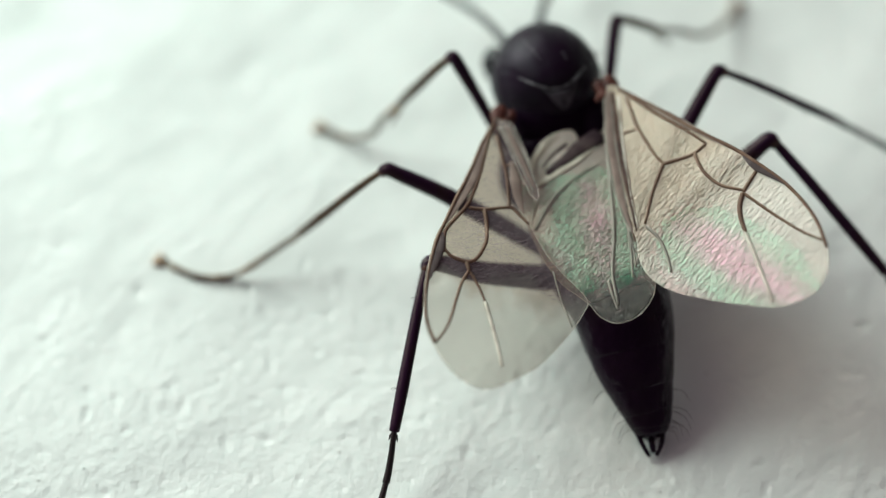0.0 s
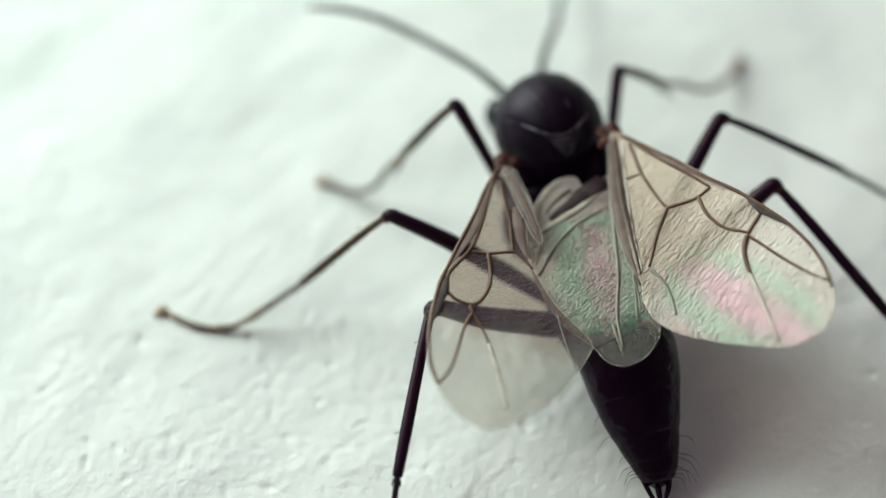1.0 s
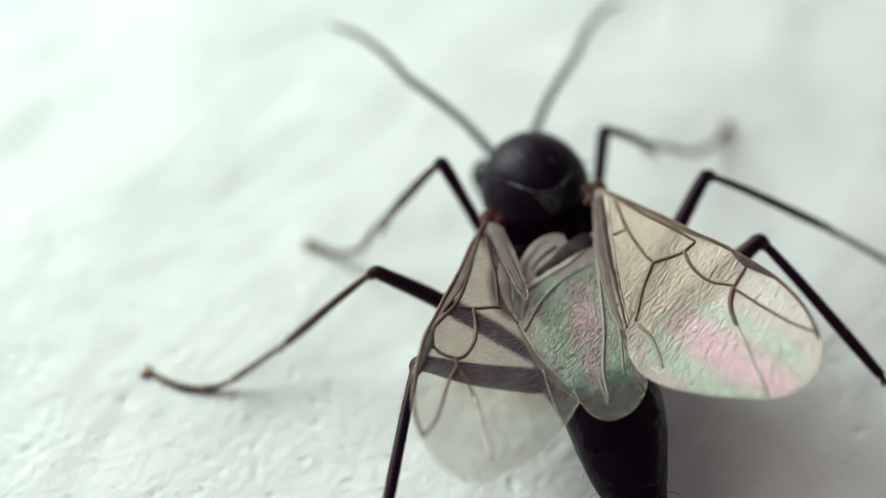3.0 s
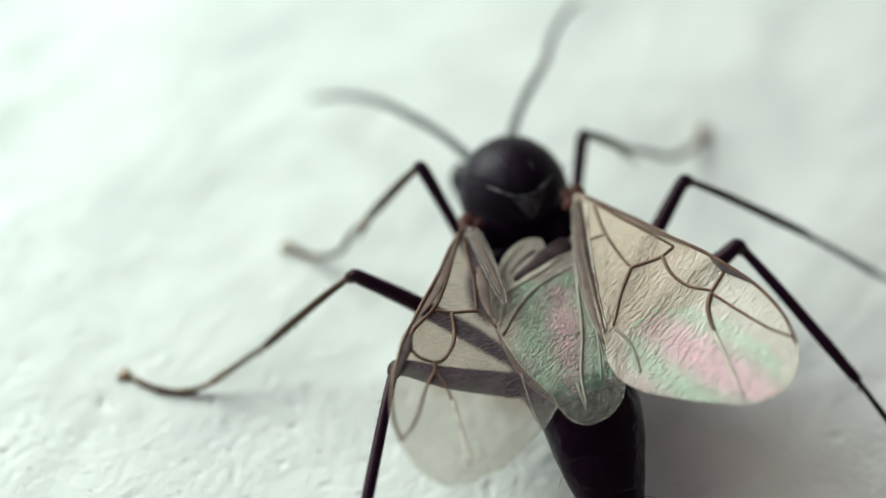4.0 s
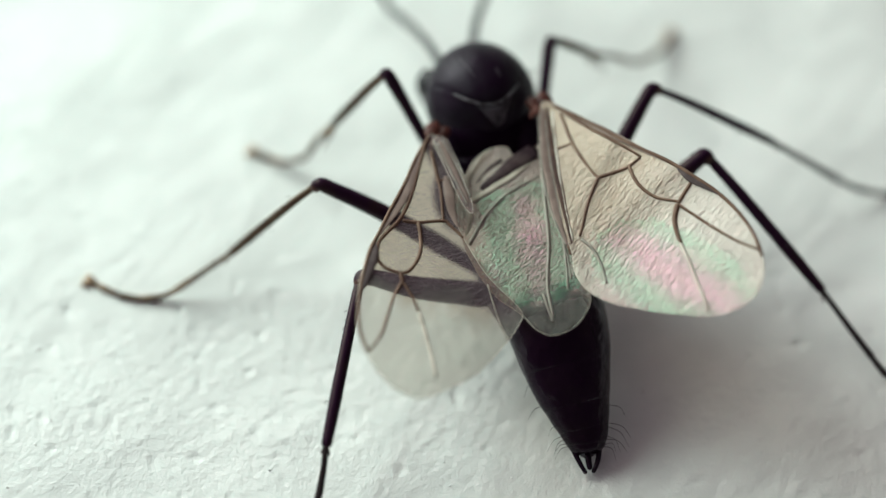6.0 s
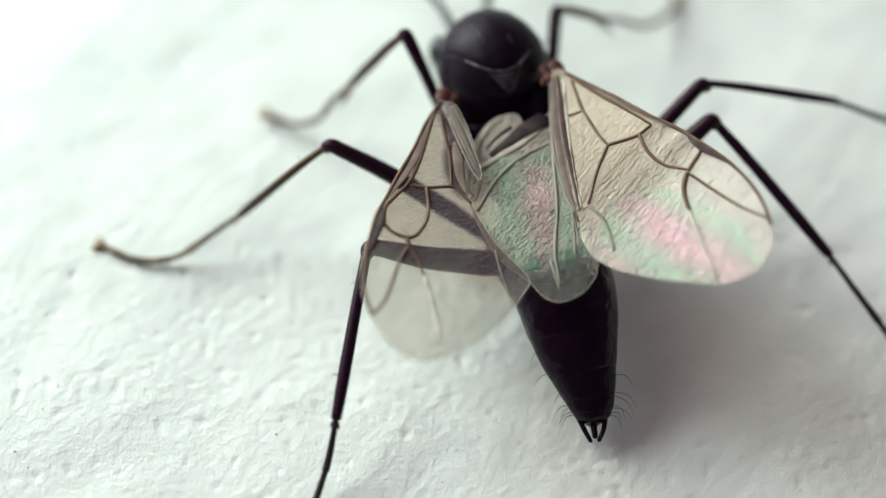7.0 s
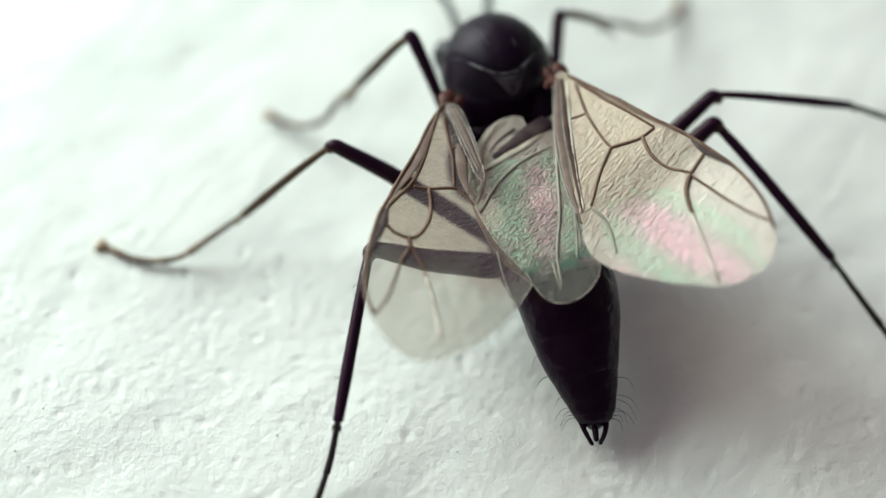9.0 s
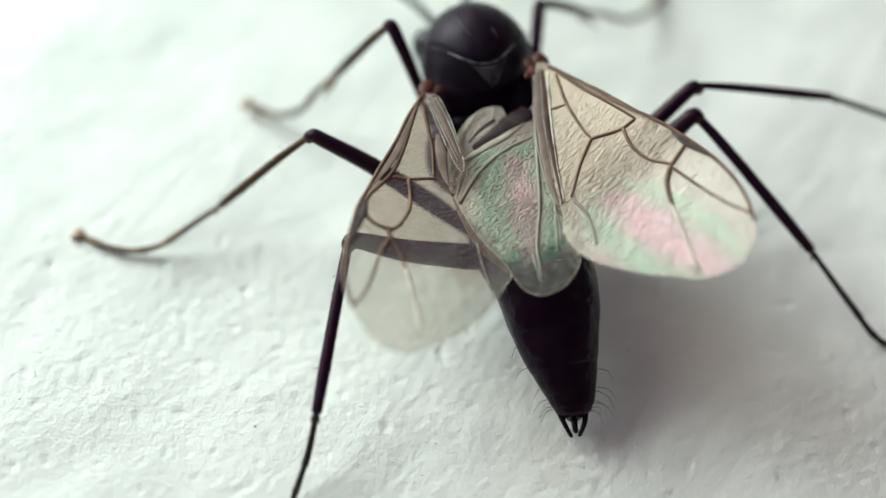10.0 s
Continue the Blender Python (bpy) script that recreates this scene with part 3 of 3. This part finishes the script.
# wings: plan of each one from its root, in millimetres, and the slope of its sheet
LF = dict(root=(0.773, 1.534, 2.034), slope=(-0.22, 0.06),
    outline=[(0.00, 0.03), (-0.23, -0.33), (-0.40, -0.77), (-0.59, -1.22), (-0.75, -1.64), (-0.89, -1.98), (-0.97, -2.30), (-1.03, -2.65), (-1.05, -3.02), (-1.03, -3.30), (-0.93, -3.56), (-0.72, -3.89), (-0.48, -4.09), (-0.21, -4.16), (0.13, -4.01), (0.51, -3.73), (0.83, -3.33), (1.00, -3.10), (1.13, -2.88), (1.20, -2.70), (1.08, -2.52), (0.86, -2.30), (0.66, -2.05), (0.41, -1.60), (0.30, -1.30), (0.26, -1.00), (0.27, -0.70), (0.17, -0.35)],
    veins=[
        ('costa', 0.024, 'd', [(-0.06, -0.04), (-0.22, -0.35), (-0.39, -0.79), (-0.58, -1.24), (-0.74, -1.66), (-0.87, -2.00), (-0.95, -2.32), (-1.01, -2.67), (-1.03, -3.02), (-1.00, -3.28), (-0.90, -3.55)]),
        ('radius', 0.028, 'd', [(-0.12, -0.16), (-0.20, -0.52), (-0.30, -0.94), (-0.46, -1.40), (-0.73, -1.80), (-0.78, -1.98), (-0.77, -2.20)]),
        ('cross', 0.022, 'd', [(-0.43, -1.44), (-0.23, -1.43), (0.13, -1.36), (0.22, -1.41), (0.40, -1.59)]),
        ('media', 0.022, 'd', [(-0.03, -0.25), (0.04, -0.59), (0.10, -0.89), (0.13, -1.36)]),
        ('anal_cross', 0.016, 'd', [(0.08, -0.71), (0.27, -0.69)]),
        ('anal', 0.022, 'g', [(0.00, -0.11), (0.19, -0.43), (0.31, -0.70)]),
        ('cell', 0.026, 'd', [(-0.22, -1.43), (-0.19, -1.64), (-0.20, -1.94), (-0.32, -2.21), (-0.46, -2.31), (-0.66, -2.27), (-0.76, -2.18)]),
        ('stem', 0.03, 'd', [(-0.47, -2.32), (-0.44, -2.44)]),
        ('marginal', 0.02, 'd', [(-0.44, -2.44), (-0.56, -2.70), (-0.67, -3.12), (-0.76, -3.36), (-0.90, -3.55)]),
        ('cubitus', 0.018, 'd', [(-0.44, -2.44), (-0.31, -2.66), (-0.22, -2.89)]),
        ('stigma', 0.07, 's', [(-0.80, -1.92), (-0.85, -2.18), (-0.92, -2.42), (-0.98, -2.66)]),
        ('membrane', 0.068, 'b', [(-0.15, -0.22), (-0.28, -0.66), (-0.42, -1.05), (-0.60, -1.44), (-0.80, -1.82)]),
        ('hem', 0.012, 'g', [(0.73, -2.28), (0.78, -2.49), (0.85, -2.74), (0.90, -2.91), (0.97, -3.10)]),
        ('anal_zone', 0.075, 'b', [(0.17, -0.66), (0.22, -0.92), (0.25, -1.16), (0.33, -1.44)]),
        ('rib', 0.012, 'g', [(-0.14, -0.22), (-0.27, -0.66), (-0.41, -1.07), (-0.61, -1.47), (-0.76, -1.74)]),
        ('fold', 0.026, 'p', [(-0.22, -2.89), (-0.16, -3.12), (-0.07, -3.50), (-0.01, -3.82)]),
    ])
RF = dict(root=(2.387, 2.009, 2.233), slope=(0.25, 0.14),
    outline=[(0.00, 0.00), (0.47, -0.34), (0.94, -0.70), (1.37, -1.05), (1.76, -1.37), (2.13, -1.72), (2.49, -2.18), (2.70, -2.61), (2.75, -2.93), (2.70, -3.26), (2.50, -3.50), (2.12, -3.60), (1.59, -3.49), (1.07, -3.33), (0.69, -3.19), (0.42, -2.96), (0.29, -2.68), (0.27, -2.41), (0.16, -1.98), (0.03, -1.37), (-0.07, -0.64), (-0.08, -0.21)],
    veins=[
        ('costa', 0.028, 'd', [(0.10, -0.08), (0.55, -0.43), (1.06, -0.86), (1.53, -1.19), (1.77, -1.39), (2.28, -1.88), (2.60, -2.38), (2.74, -2.86)]),
        ('subcosta', 0.022, 'd', [(0.24, -0.21), (0.62, -0.58), (0.94, -0.85), (1.25, -1.12)]),
        ('rear', 0.062, 'b', [(-0.05, -0.12), (-0.04, -0.73), (0.02, -1.27), (0.10, -1.82), (0.22, -2.29)]),
        ('anal', 0.050, 'r', [(0.01, -0.12), (0.07, -0.75), (0.14, -1.29), (0.21, -1.79), (0.27, -2.26)]),
        ('pale_a', 0.014, 'g', [(-0.10, -0.20), (-0.10, -0.80), (-0.04, -1.40), (0.07, -1.90), (0.20, -2.28)]),
        ('pale_b', 0.012, 'g', [(0.00, -0.30), (0.02, -0.80), (0.09, -1.40), (0.16, -1.88)]),
        ('anal_b', 0.018, 'p', [(0.09, -0.19), (0.13, -0.92), (0.20, -1.62), (0.29, -2.20)]),
        ('media', 0.022, 'd', [(0.20, -0.23), (0.34, -0.71), (0.53, -1.11), (0.67, -1.32)]),
        ('anal_cross', 0.018, 'd', [(0.13, -0.76), (0.34, -0.73)]),
        ('cross', 0.024, 'd', [(0.67, -1.32), (0.93, -1.29), (1.09, -1.24), (1.25, -1.13)]),
        ('median', 0.022, 'd', [(0.67, -1.32), (0.52, -1.67), (0.39, -2.15)]),
        ('cell', 0.024, 'd', [(1.09, -1.24), (1.20, -1.54), (1.43, -1.78), (1.72, -1.90)]),
        ('stem', 0.026, 'd', [(1.71, -1.91), (1.86, -1.69), (1.91, -1.61)]),
        ('marginal', 0.02, 'd', [(1.71, -1.94), (2.10, -2.31), (2.43, -2.60), (2.69, -2.76)]),
        ('cubitus', 0.034, 'd', [(1.70, -1.94), (1.65, -2.12), (1.66, -2.30), (1.71, -2.50)]),
        ('cubitus', 0.026, 'p', [(1.66, -2.28), (1.70, -2.47), (1.80, -2.80), (1.93, -3.25), (2.00, -3.52)]),
        ('stigma', 0.06, 's', [(1.74, -1.40), (1.90, -1.58), (2.07, -1.71), (2.28, -1.90)]),
        ('membrane', 0.045, 'b', [(0.35, -0.28), (0.75, -0.60), (1.14, -0.92), (1.53, -1.23)]),
        ('fold', 0.022, 'g', [(0.41, -2.20), (0.57, -2.40), (0.66, -2.64), (0.71, -2.91)]),
    ])
LH = dict(root=(0.853, 1.437, 2.118), slope=(0.1, 0.12),
    outline=[(-0.07, 0.02), (-0.03, -0.14), (0.03, -0.32), (0.14, -0.62), (0.25, -0.90), (0.36, -1.14), (0.44, -1.22), (0.46, -1.10), (0.40, -0.82), (0.31, -0.50), (0.20, -0.22), (0.08, 0.00)],
    veins=[
        ('leading', 0.011, 'g', [(-0.02, -0.08), (0.09, -0.36), (0.22, -0.68), (0.39, -1.08)]),
        ('middle', 0.036, 'b', [(0.01, -0.04), (0.13, -0.32), (0.25, -0.62), (0.40, -1.02)]),
        ('rear', 0.015, 'g', [(0.05, -0.03), (0.18, -0.28), (0.29, -0.54), (0.43, -0.95)]),
    ])
RH = dict(root=(2.362, 1.456, 1.922), slope=(0.1, 0.1),
    outline=[(0.00, 0.00), (0.08, -0.32), (0.15, -0.88), (0.30, -1.71), (0.42, -2.15), (0.53, -2.42), (0.47, -2.67), (0.28, -2.88), (0.02, -2.96), (-0.21, -2.86), (-0.36, -2.67), (-0.51, -2.53), (-0.74, -2.33), (-0.95, -2.01), (-1.13, -1.60), (-1.22, -1.32), (-1.30, -0.98), (-1.25, -0.63), (-1.12, -0.38), (-0.98, -0.18), (-0.78, -0.04), (-0.54, -0.01), (-0.43, -0.18), (-0.23, -0.13), (-0.08, 0.02)],
    veins=[
        ('radial', 0.024, 'g', [(-0.05, 0.06), (-0.03, -0.88), (0.00, -1.60), (-0.04, -2.22), (0.02, -2.70)]),
        ('fold', 0.018, 'g', [(-0.10, -2.34), (-0.05, -2.55), (0.01, -2.76)]),
        # the band is an added dark strip where the body shows through
        ('band', 0.10, 'k', [(-0.90, -0.66), (-0.66, -0.48), (-0.42, -0.28), (-0.16, -0.10)]),
        ('root_fold', 0.036, 'w', [(-1.16, -0.72), (-1.06, -0.43), (-0.93, -0.20), (-0.76, -0.05)]),
        # small folds suggested by thin dark and pale lines
        ('crease', 0.011, 'd', [(-1.02, -0.42), (-0.90, -0.25), (-0.74, -0.11)]),
        ('crease', 0.020, 'k', [(-0.97, -0.56), (-0.82, -0.38), (-0.62, -0.23)]),
        ('crease', 0.009, 'p', [(-0.88, -0.50), (-0.70, -0.37), (-0.50, -0.25)]),
        ('cross_fold', 0.05, 'w', [(-1.10, -0.86), (-0.75, -0.66), (-0.43, -0.47), (-0.15, -0.22)]),
        ('side_fold', 0.036, 'w', [(-1.12, -0.70), (-1.06, -0.95), (-1.08, -1.15), (-1.14, -1.38)]),
        ('ridge', 0.016, 'g', [(0.12, -1.30), (0.19, -1.56), (0.25, -1.87), (0.28, -2.17)]),
        ('rear', 0.028, 'd', [(0.01, -0.13), (0.10, -0.97), (0.30, -1.79)]),
        ('arch', 0.024, 'g', [(-1.09, -1.49), (-0.82, -1.03), (-0.46, -0.72), (-0.11, -0.53)]),
        ('fork', 0.018, 'g', [(0.11, -0.97), (0.21, -1.70), (0.23, -2.32)]),
    ])


body_parts = [build_thorax(), build_head(), build_abdomen()]
# hip, knee, end of the tibia and foot of each leg while it stands
LEGS = {
    "front_a": ((1.05, 1.55, 0.80), (0.12, 2.51, 2.28), (-0.66, 2.49, 1.08), [(-0.91, 2.46, 0.75), (-1.10, 2.40, 0.40), (-1.44, 2.47, 0.15), (-1.89, 2.72, 0.06)]),
    "mid_a": ((1.62, 0.06, 0.65), (-0.82, 0.86, 1.85), (-2.14, 0.53, 0.54), [(-2.63, 0.26, 0.35), (-3.10, 0.08, 0.12), (-3.64, 0.08, 0.07), (-4.19, 0.35, 0.05)]),
    "hind_a": ((2.06, -0.36, 0.65), (-0.24, -0.45, 1.45), (-0.69, -2.75, 0.80), [(-0.77, -3.20, 0.45), (-0.93, -3.76, 0.20), (-1.05, -4.27, 0.05)]),
    "front_b": ((2.30, 1.62, 0.80), (2.54, 3.45, 1.90), (3.21, 3.70, 1.28), [(3.61, 3.94, 0.92), (4.00, 4.09, 0.60), (4.46, 4.62, 0.20), (4.70, 5.10, 0.06)]),
    "mid_b": ((2.70, 0.45, 0.70), (3.94, 2.35, 2.16), (5.83, 2.08, 1.20), [(6.50, 1.97, 0.78), (7.16, 1.90, 0.33), (7.70, 1.95, 0.08), (8.10, 2.02, 0.05)]),
    "hind_b": ((2.85, 0.10, 0.65), (4.64, 1.31, 1.95), (6.34, -0.25, 0.78), [(6.93, -0.97, 0.40), (7.33, -1.34, 0.13), (7.90, -1.58, 0.05)]),
}
# knee and end of the tibia after the insect has shifted its weight
LEGS_THEN = {
    "front_a": ((0.35, 2.59, 2.28), (-0.45, 2.57, 1.08)),
    "mid_a": ((-0.71, 0.90, 1.86), (-2.11, 0.56, 0.54)),
    "hind_a": ((-0.18, -0.62, 1.50), (-0.60, -2.73, 0.80)),
    "front_b": ((2.56, 3.52, 1.90), (3.23, 3.70, 1.28)),
    "mid_b": ((4.73, 1.74, 2.10), (6.70, 1.87, 1.60)),
    "hind_b": ((4.66, 1.29, 1.95), (6.37, -0.26, 0.78)),
}
LEG_FORM = {
    "front": dict(thick=0.100, swell=0.82, spur=1.9, shin=(0.60, 0.66, 0.72, 0.60)),
    "mid": dict(thick=0.108, swell=1.2, shin=(0.46, 0.56, 0.64, 0.54)),
    "hind": dict(thick=0.122, swell=1.45, shin=(0.58, 0.66, 0.72, 0.60), foot_look=DARK_TARSUS),
}
LEG_BOW = {"hind_a": dict(bow=-0.07), "mid_a": dict(bow=0.05), "mid_b": dict(foot_look=DARK_TARSUS)}
legs = {k: build_leg(*v, **(LEG_FORM[k.split("_")[0]] | LEG_BOW.get(k, {}))) for k, v in LEGS.items()}
body_parts += [
    build_wing("forewing", LF, MEMBRANE_A, "clear smoky forewing with brown veins", 0.4, (0.055, 0.0016, 40, 1.8)),
    build_wing("forewing", RF, MEMBRANE_LIT, "iridescent pink and green forewing with brown veins", 0.15, (0.032, 0.0052, 48, 2.4)),
    build_wing("hindwing", RH, HIND_MEMBRANE, "wrinkled iridescent hindwing folded over the abdomen", 3.0, (0.034, 0.0088, 35, 1.6)),
    build_wing("hindwing", LH, MEMBRANE_A, "wrinkled iridescent hindwing folded over the abdomen", 3.9),
]

# ---- antennae: a base half and a tip half, each stiff ----
ANTENNA_LENGTHS = (1.95, 1.75)
ANTENNA_AT = {"L": Vector((1.03, 3.23, 1.35)), "R": Vector((1.39, 3.38, 1.35))}


def build_antenna(bow):
    a, b = ANTENNA_LENGTHS
    bm = bmesh.new()
    tube(bm, [(0, 0, 0), (bow * 0.03, a * 0.15, 0.01), (bow * 0.08, a * 0.5, 0.03), (0, a, 0)], [0.05, 0.070, 0.060, 0.058], 10)
    for k in range(1, 9):
        f = k / 9
        egg(bm, (bow * 0.08 * math.sin(f * math.pi), a * f, 0.03 * math.sin(f * math.pi)), (0.064, 0.085, 0.064), rows=6, cols=10)
    base = part("antenna", bm, ANTENNA, insect, "dark grey beaded antenna", at=Vector())
    bm = bmesh.new()
    tube(bm, [(0, 0, 0), (bow * 0.10, b * 0.35, 0.04), (bow * 0.11, b * 0.7, 0.04), (0, b, 0)], [0.058, 0.056, 0.050, 0.028], 10)
    for k in range(0, 9):
        f = k / 9.5
        egg(bm, (bow * 0.125 * math.sin(f * math.pi), b * f, 0.045 * math.sin(f * math.pi)), (0.062 - 0.02 * f, 0.08, 0.062 - 0.02 * f), rows=6, cols=10)
    tip = part("antenna_tip", bm, ANTENNA, base, at=Vector())
    return base, tip


antennae = {"L": build_antenna(1.0), "R": build_antenna(-1.0)}
ANTENNA_ROWS = {
    'L': [
        (0.0, (0.03, 4.79, 0.74), (-1.60, 5.21, 1.22)),
        (0.5, (0.25, 4.99, 1.05), (-0.90, 6.28, 1.31)),
        (0.8, (0.22, 4.97, 1.05), (-0.95, 6.25, 1.30)),
        (1.0, (-0.45, 4.50, 1.41), (-2.14, 4.75, 1.80)),
        (1.2, (-0.40, 4.42, 0.86), (-1.95, 4.25, 0.10)),
        (1.4, (-0.35, 4.60, 1.30), (-1.95, 5.00, 1.70)),
        (1.5, (-0.02, 4.86, 1.13), (-1.33, 6.01, 1.25)),
        (1.8, (-0.10, 4.80, 1.20), (-1.30, 6.00, 1.30)),
        (2.0, (-0.28, 4.61, 0.94), (-1.85, 5.09, 0.34)),
        (2.2, (-0.53, 4.36, 1.67), (-1.81, 5.25, 0.87)),
        (2.5, (-0.25, 4.27, 2.39), (-1.50, 5.48, 2.58)),
        (2.7, (-0.32, 4.23, 2.33), (-1.33, 5.64, 2.62)),
        (3.8, (-0.38, 4.49, 0.86), (-1.94, 4.30, 0.09)),
        (4.0, (-0.37, 4.58, 1.28), (-1.67, 5.42, 0.46)),
        (4.3, (-0.39, 4.48, 1.84), (-1.89, 5.21, 2.36)),
        (4.4, (-0.30, 4.55, 1.90), (-1.55, 5.90, 2.30)),
        (4.5, (-0.40, 4.30, 1.90), (-2.00, 4.95, 2.10)),
        (4.6, (-0.38, 4.42, 1.30), (-2.10, 4.75, 1.00)),
        (4.8, (-0.34, 4.54, 0.89), (-2.02, 4.63, 0.41)),
        (5.0, (-0.41, 4.47, 0.91), (-2.08, 4.46, 0.38)),
        (5.2, (-0.41, 4.45, 0.88), (-1.80, 4.35, 0.95)),
        (5.5, (-0.20, 4.70, 0.98), (-1.82, 5.31, 0.75)),
        (5.8, (0.07, 4.87, 0.91), (-1.05, 6.20, 0.75)),
        (6.0, (0.16, 4.92, 0.91), (-0.82, 6.36, 0.81)),
        (6.2, (0.25, 5.00, 1.14), (-0.66, 6.49, 0.95)),
        (7.3, (0.25, 4.80, 0.90), (-0.80, 6.10, 0.60)),
        (7.5, (-0.17, 4.44, 0.80), (-1.91, 4.32, 0.87)),
        (7.7, (-0.20, 4.38, 0.80), (-1.85, 4.05, 0.50)),
        (7.9, (-0.15, 4.45, 0.80), (-1.88, 4.40, 0.70)),
        (8.1, (0.40, 4.85, 0.87), (-0.69, 6.15, 0.45)),
        (8.5, (0.54, 4.93, 1.00), (-0.40, 6.39, 0.76)),
        (9.0, (0.53, 4.94, 1.04), (-0.42, 6.40, 0.81)),
        (9.3, (0.30, 4.80, 1.00), (-0.90, 6.00, 0.80)),
        (9.5, (-0.05, 4.55, 0.90), (-1.60, 5.20, 0.60)),
        (9.7, (-0.05, 4.55, 0.90), (-1.60, 5.20, 0.60)),
        (10.0, (0.12, 4.65, 0.90), (-1.40, 5.50, 0.60)),
    ],
    'R': [
        (0.0, (1.83, 5.20, 0.81), (2.14, 6.85, 0.31)),
        (0.5, (1.64, 5.28, 0.97), (1.94, 6.97, 0.67)),
        (1.0, (1.74, 5.24, 0.88), (2.19, 6.81, 0.26)),
        (1.2, (2.10, 5.18, 1.05), (2.95, 6.60, 0.60)),
        (1.5, (1.83, 5.28, 1.23), (2.37, 6.86, 0.72)),
        (2.0, (2.49, 4.99, 1.30), (4.02, 5.83, 1.35)),
        (2.2, (2.13, 5.18, 1.41), (3.14, 6.60, 1.23)),
        (2.5, (1.86, 5.27, 1.40), (2.52, 6.87, 1.17)),
        (2.7, (2.21, 5.10, 1.76), (3.07, 6.57, 1.36)),
        (3.8, (2.19, 5.13, 1.66), (2.94, 6.70, 1.45)),
        (4.0, (2.07, 5.19, 1.62), (2.73, 6.79, 1.37)),
        (4.3, (2.26, 5.10, 1.62), (3.02, 6.65, 1.33)),
        (4.5, (2.32, 5.09, 1.36), (3.64, 6.24, 1.33)),
        (4.8, (2.18, 5.14, 1.07), (3.66, 6.03, 1.34)),
        (5.0, (2.07, 5.17, 1.00), (3.10, 6.55, 0.67)),
        (5.2, (1.84, 5.22, 0.88), (2.45, 6.80, 0.44)),
        (5.5, (1.81, 5.25, 0.98), (2.32, 6.83, 0.42)),
        (5.8, (2.05, 5.14, 0.82), (2.71, 6.70, 0.40)),
        (6.0, (1.77, 5.28, 1.10), (2.12, 6.95, 0.74)),
        (6.2, (1.62, 5.30, 1.08), (2.01, 6.97, 0.73)),
        (7.3, (1.94, 5.11, 0.90), (2.59, 6.66, 0.43)),
        (7.5, (1.88, 5.12, 0.90), (2.57, 6.66, 0.44)),
        (7.9, (1.82, 5.14, 0.92), (2.45, 6.70, 0.44)),
        (8.1, (1.81, 5.17, 1.05), (2.43, 6.75, 0.65)),
        (8.5, (1.82, 5.17, 1.08), (2.45, 6.75, 0.68)),
        (9.0, (1.76, 5.19, 1.17), (2.24, 6.83, 0.79)),
        (9.5, (1.73, 5.18, 1.10), (2.22, 6.81, 0.67)),
        (10.0, (1.68, 5.18, 1.05), (2.21, 6.79, 0.62)),
    ],
}


def turn_to(a, b):
    return Vector(a).rotation_difference(Vector(b)).to_matrix().to_4x4()


def motions():
    # between 6.2 and 7.3 s the insect shifts its weight: the body turns a little over its standing feet
    middle = Vector((1.8, 0.4, 1.2))
    turn = Matrix.Rotation(Vector((-0.0231, -0.0093, -0.0278)).length, 4, Vector((-0.0231, -0.0093, -0.0278)))
    shift = Matrix.Translation(middle + Vector((0.0516, -0.1290, 0.0915))) @ turn @ Matrix.Translation(-middle)

    def timed(before, after):
        return [(0.0, before), (6.2, before), (7.3, after), (10.0, after)]

    def small(m):
        """A pose in millimetres about the world's origin, as one in metres about the insect's base."""
        m = Matrix.Translation(-ROOT) @ m @ Matrix.Translation(ROOT)
        return Matrix.Translation(m.translation * MM) @ m.to_3x3().to_4x4()

    for piece in body_parts:
        walk(piece, timed(Matrix.Identity(4), small(shift)))

    for key, (leg, tibia, foot) in legs.items():
        hip, knee, end = (Vector(v) for v in LEGS[key][:3])
        knee_then, end_then = (Vector(v) for v in LEGS_THEN[key])
        hip_then = shift @ hip
        tip = Vector(LEGS[key][3][-1])
        tip_then = tip if key != "mid_b" else end_then + Vector((2.1, 0.25, -0.75))
        swing = turn_to(knee - hip, knee_then - hip_then)
        knee_then = hip_then + swing.to_3x3() @ (knee - hip)
        stretch = turn_to(end - knee, swing.inverted().to_3x3() @ (end_then - knee_then))
        joint = Matrix.Translation((knee - hip) * MM)
        end_then = knee_then + swing.to_3x3() @ (stretch.to_3x3() @ (end - knee))
        ankle_then = swing.inverted().to_3x3() @ (end_then - hip_then)
        set_down = turn_to(tip - end, swing.inverted().to_3x3() @ (tip_then - end_then))
        walk(leg, timed(Matrix.Translation((hip - ROOT) * MM), Matrix.Translation((hip_then - ROOT) * MM) @ swing))
        for piece in tibia:
            walk(piece, timed(joint, joint @ stretch))
        for piece in foot:
            walk(piece, timed(Matrix.Translation((end - hip) * MM), Matrix.Translation(ankle_then * MM) @ set_down))

    for side, rows in ANTENNA_ROWS.items():
        base, tip = antennae[side]
        base_rows, tip_rows = [], []
        for t, mid, end in rows:
            at = ANTENNA_AT[side] if t < 6.7 else shift @ ANTENNA_AT[side]
            q = turn_to((0, 1, 0), Vector(mid) - at)
            base_rows.append((t, Matrix.Translation((at - ROOT) * MM) @ q))
            way = q.inverted().to_3x3() @ (Vector(end) - Vector(mid))
            tip_rows.append((t, Matrix.Translation((0, ANTENNA_LENGTHS[0] * MM, 0)) @ turn_to((0, 1, 0), way)))
        walk(base, base_rows)
        walk(tip, tip_rows)


motions()
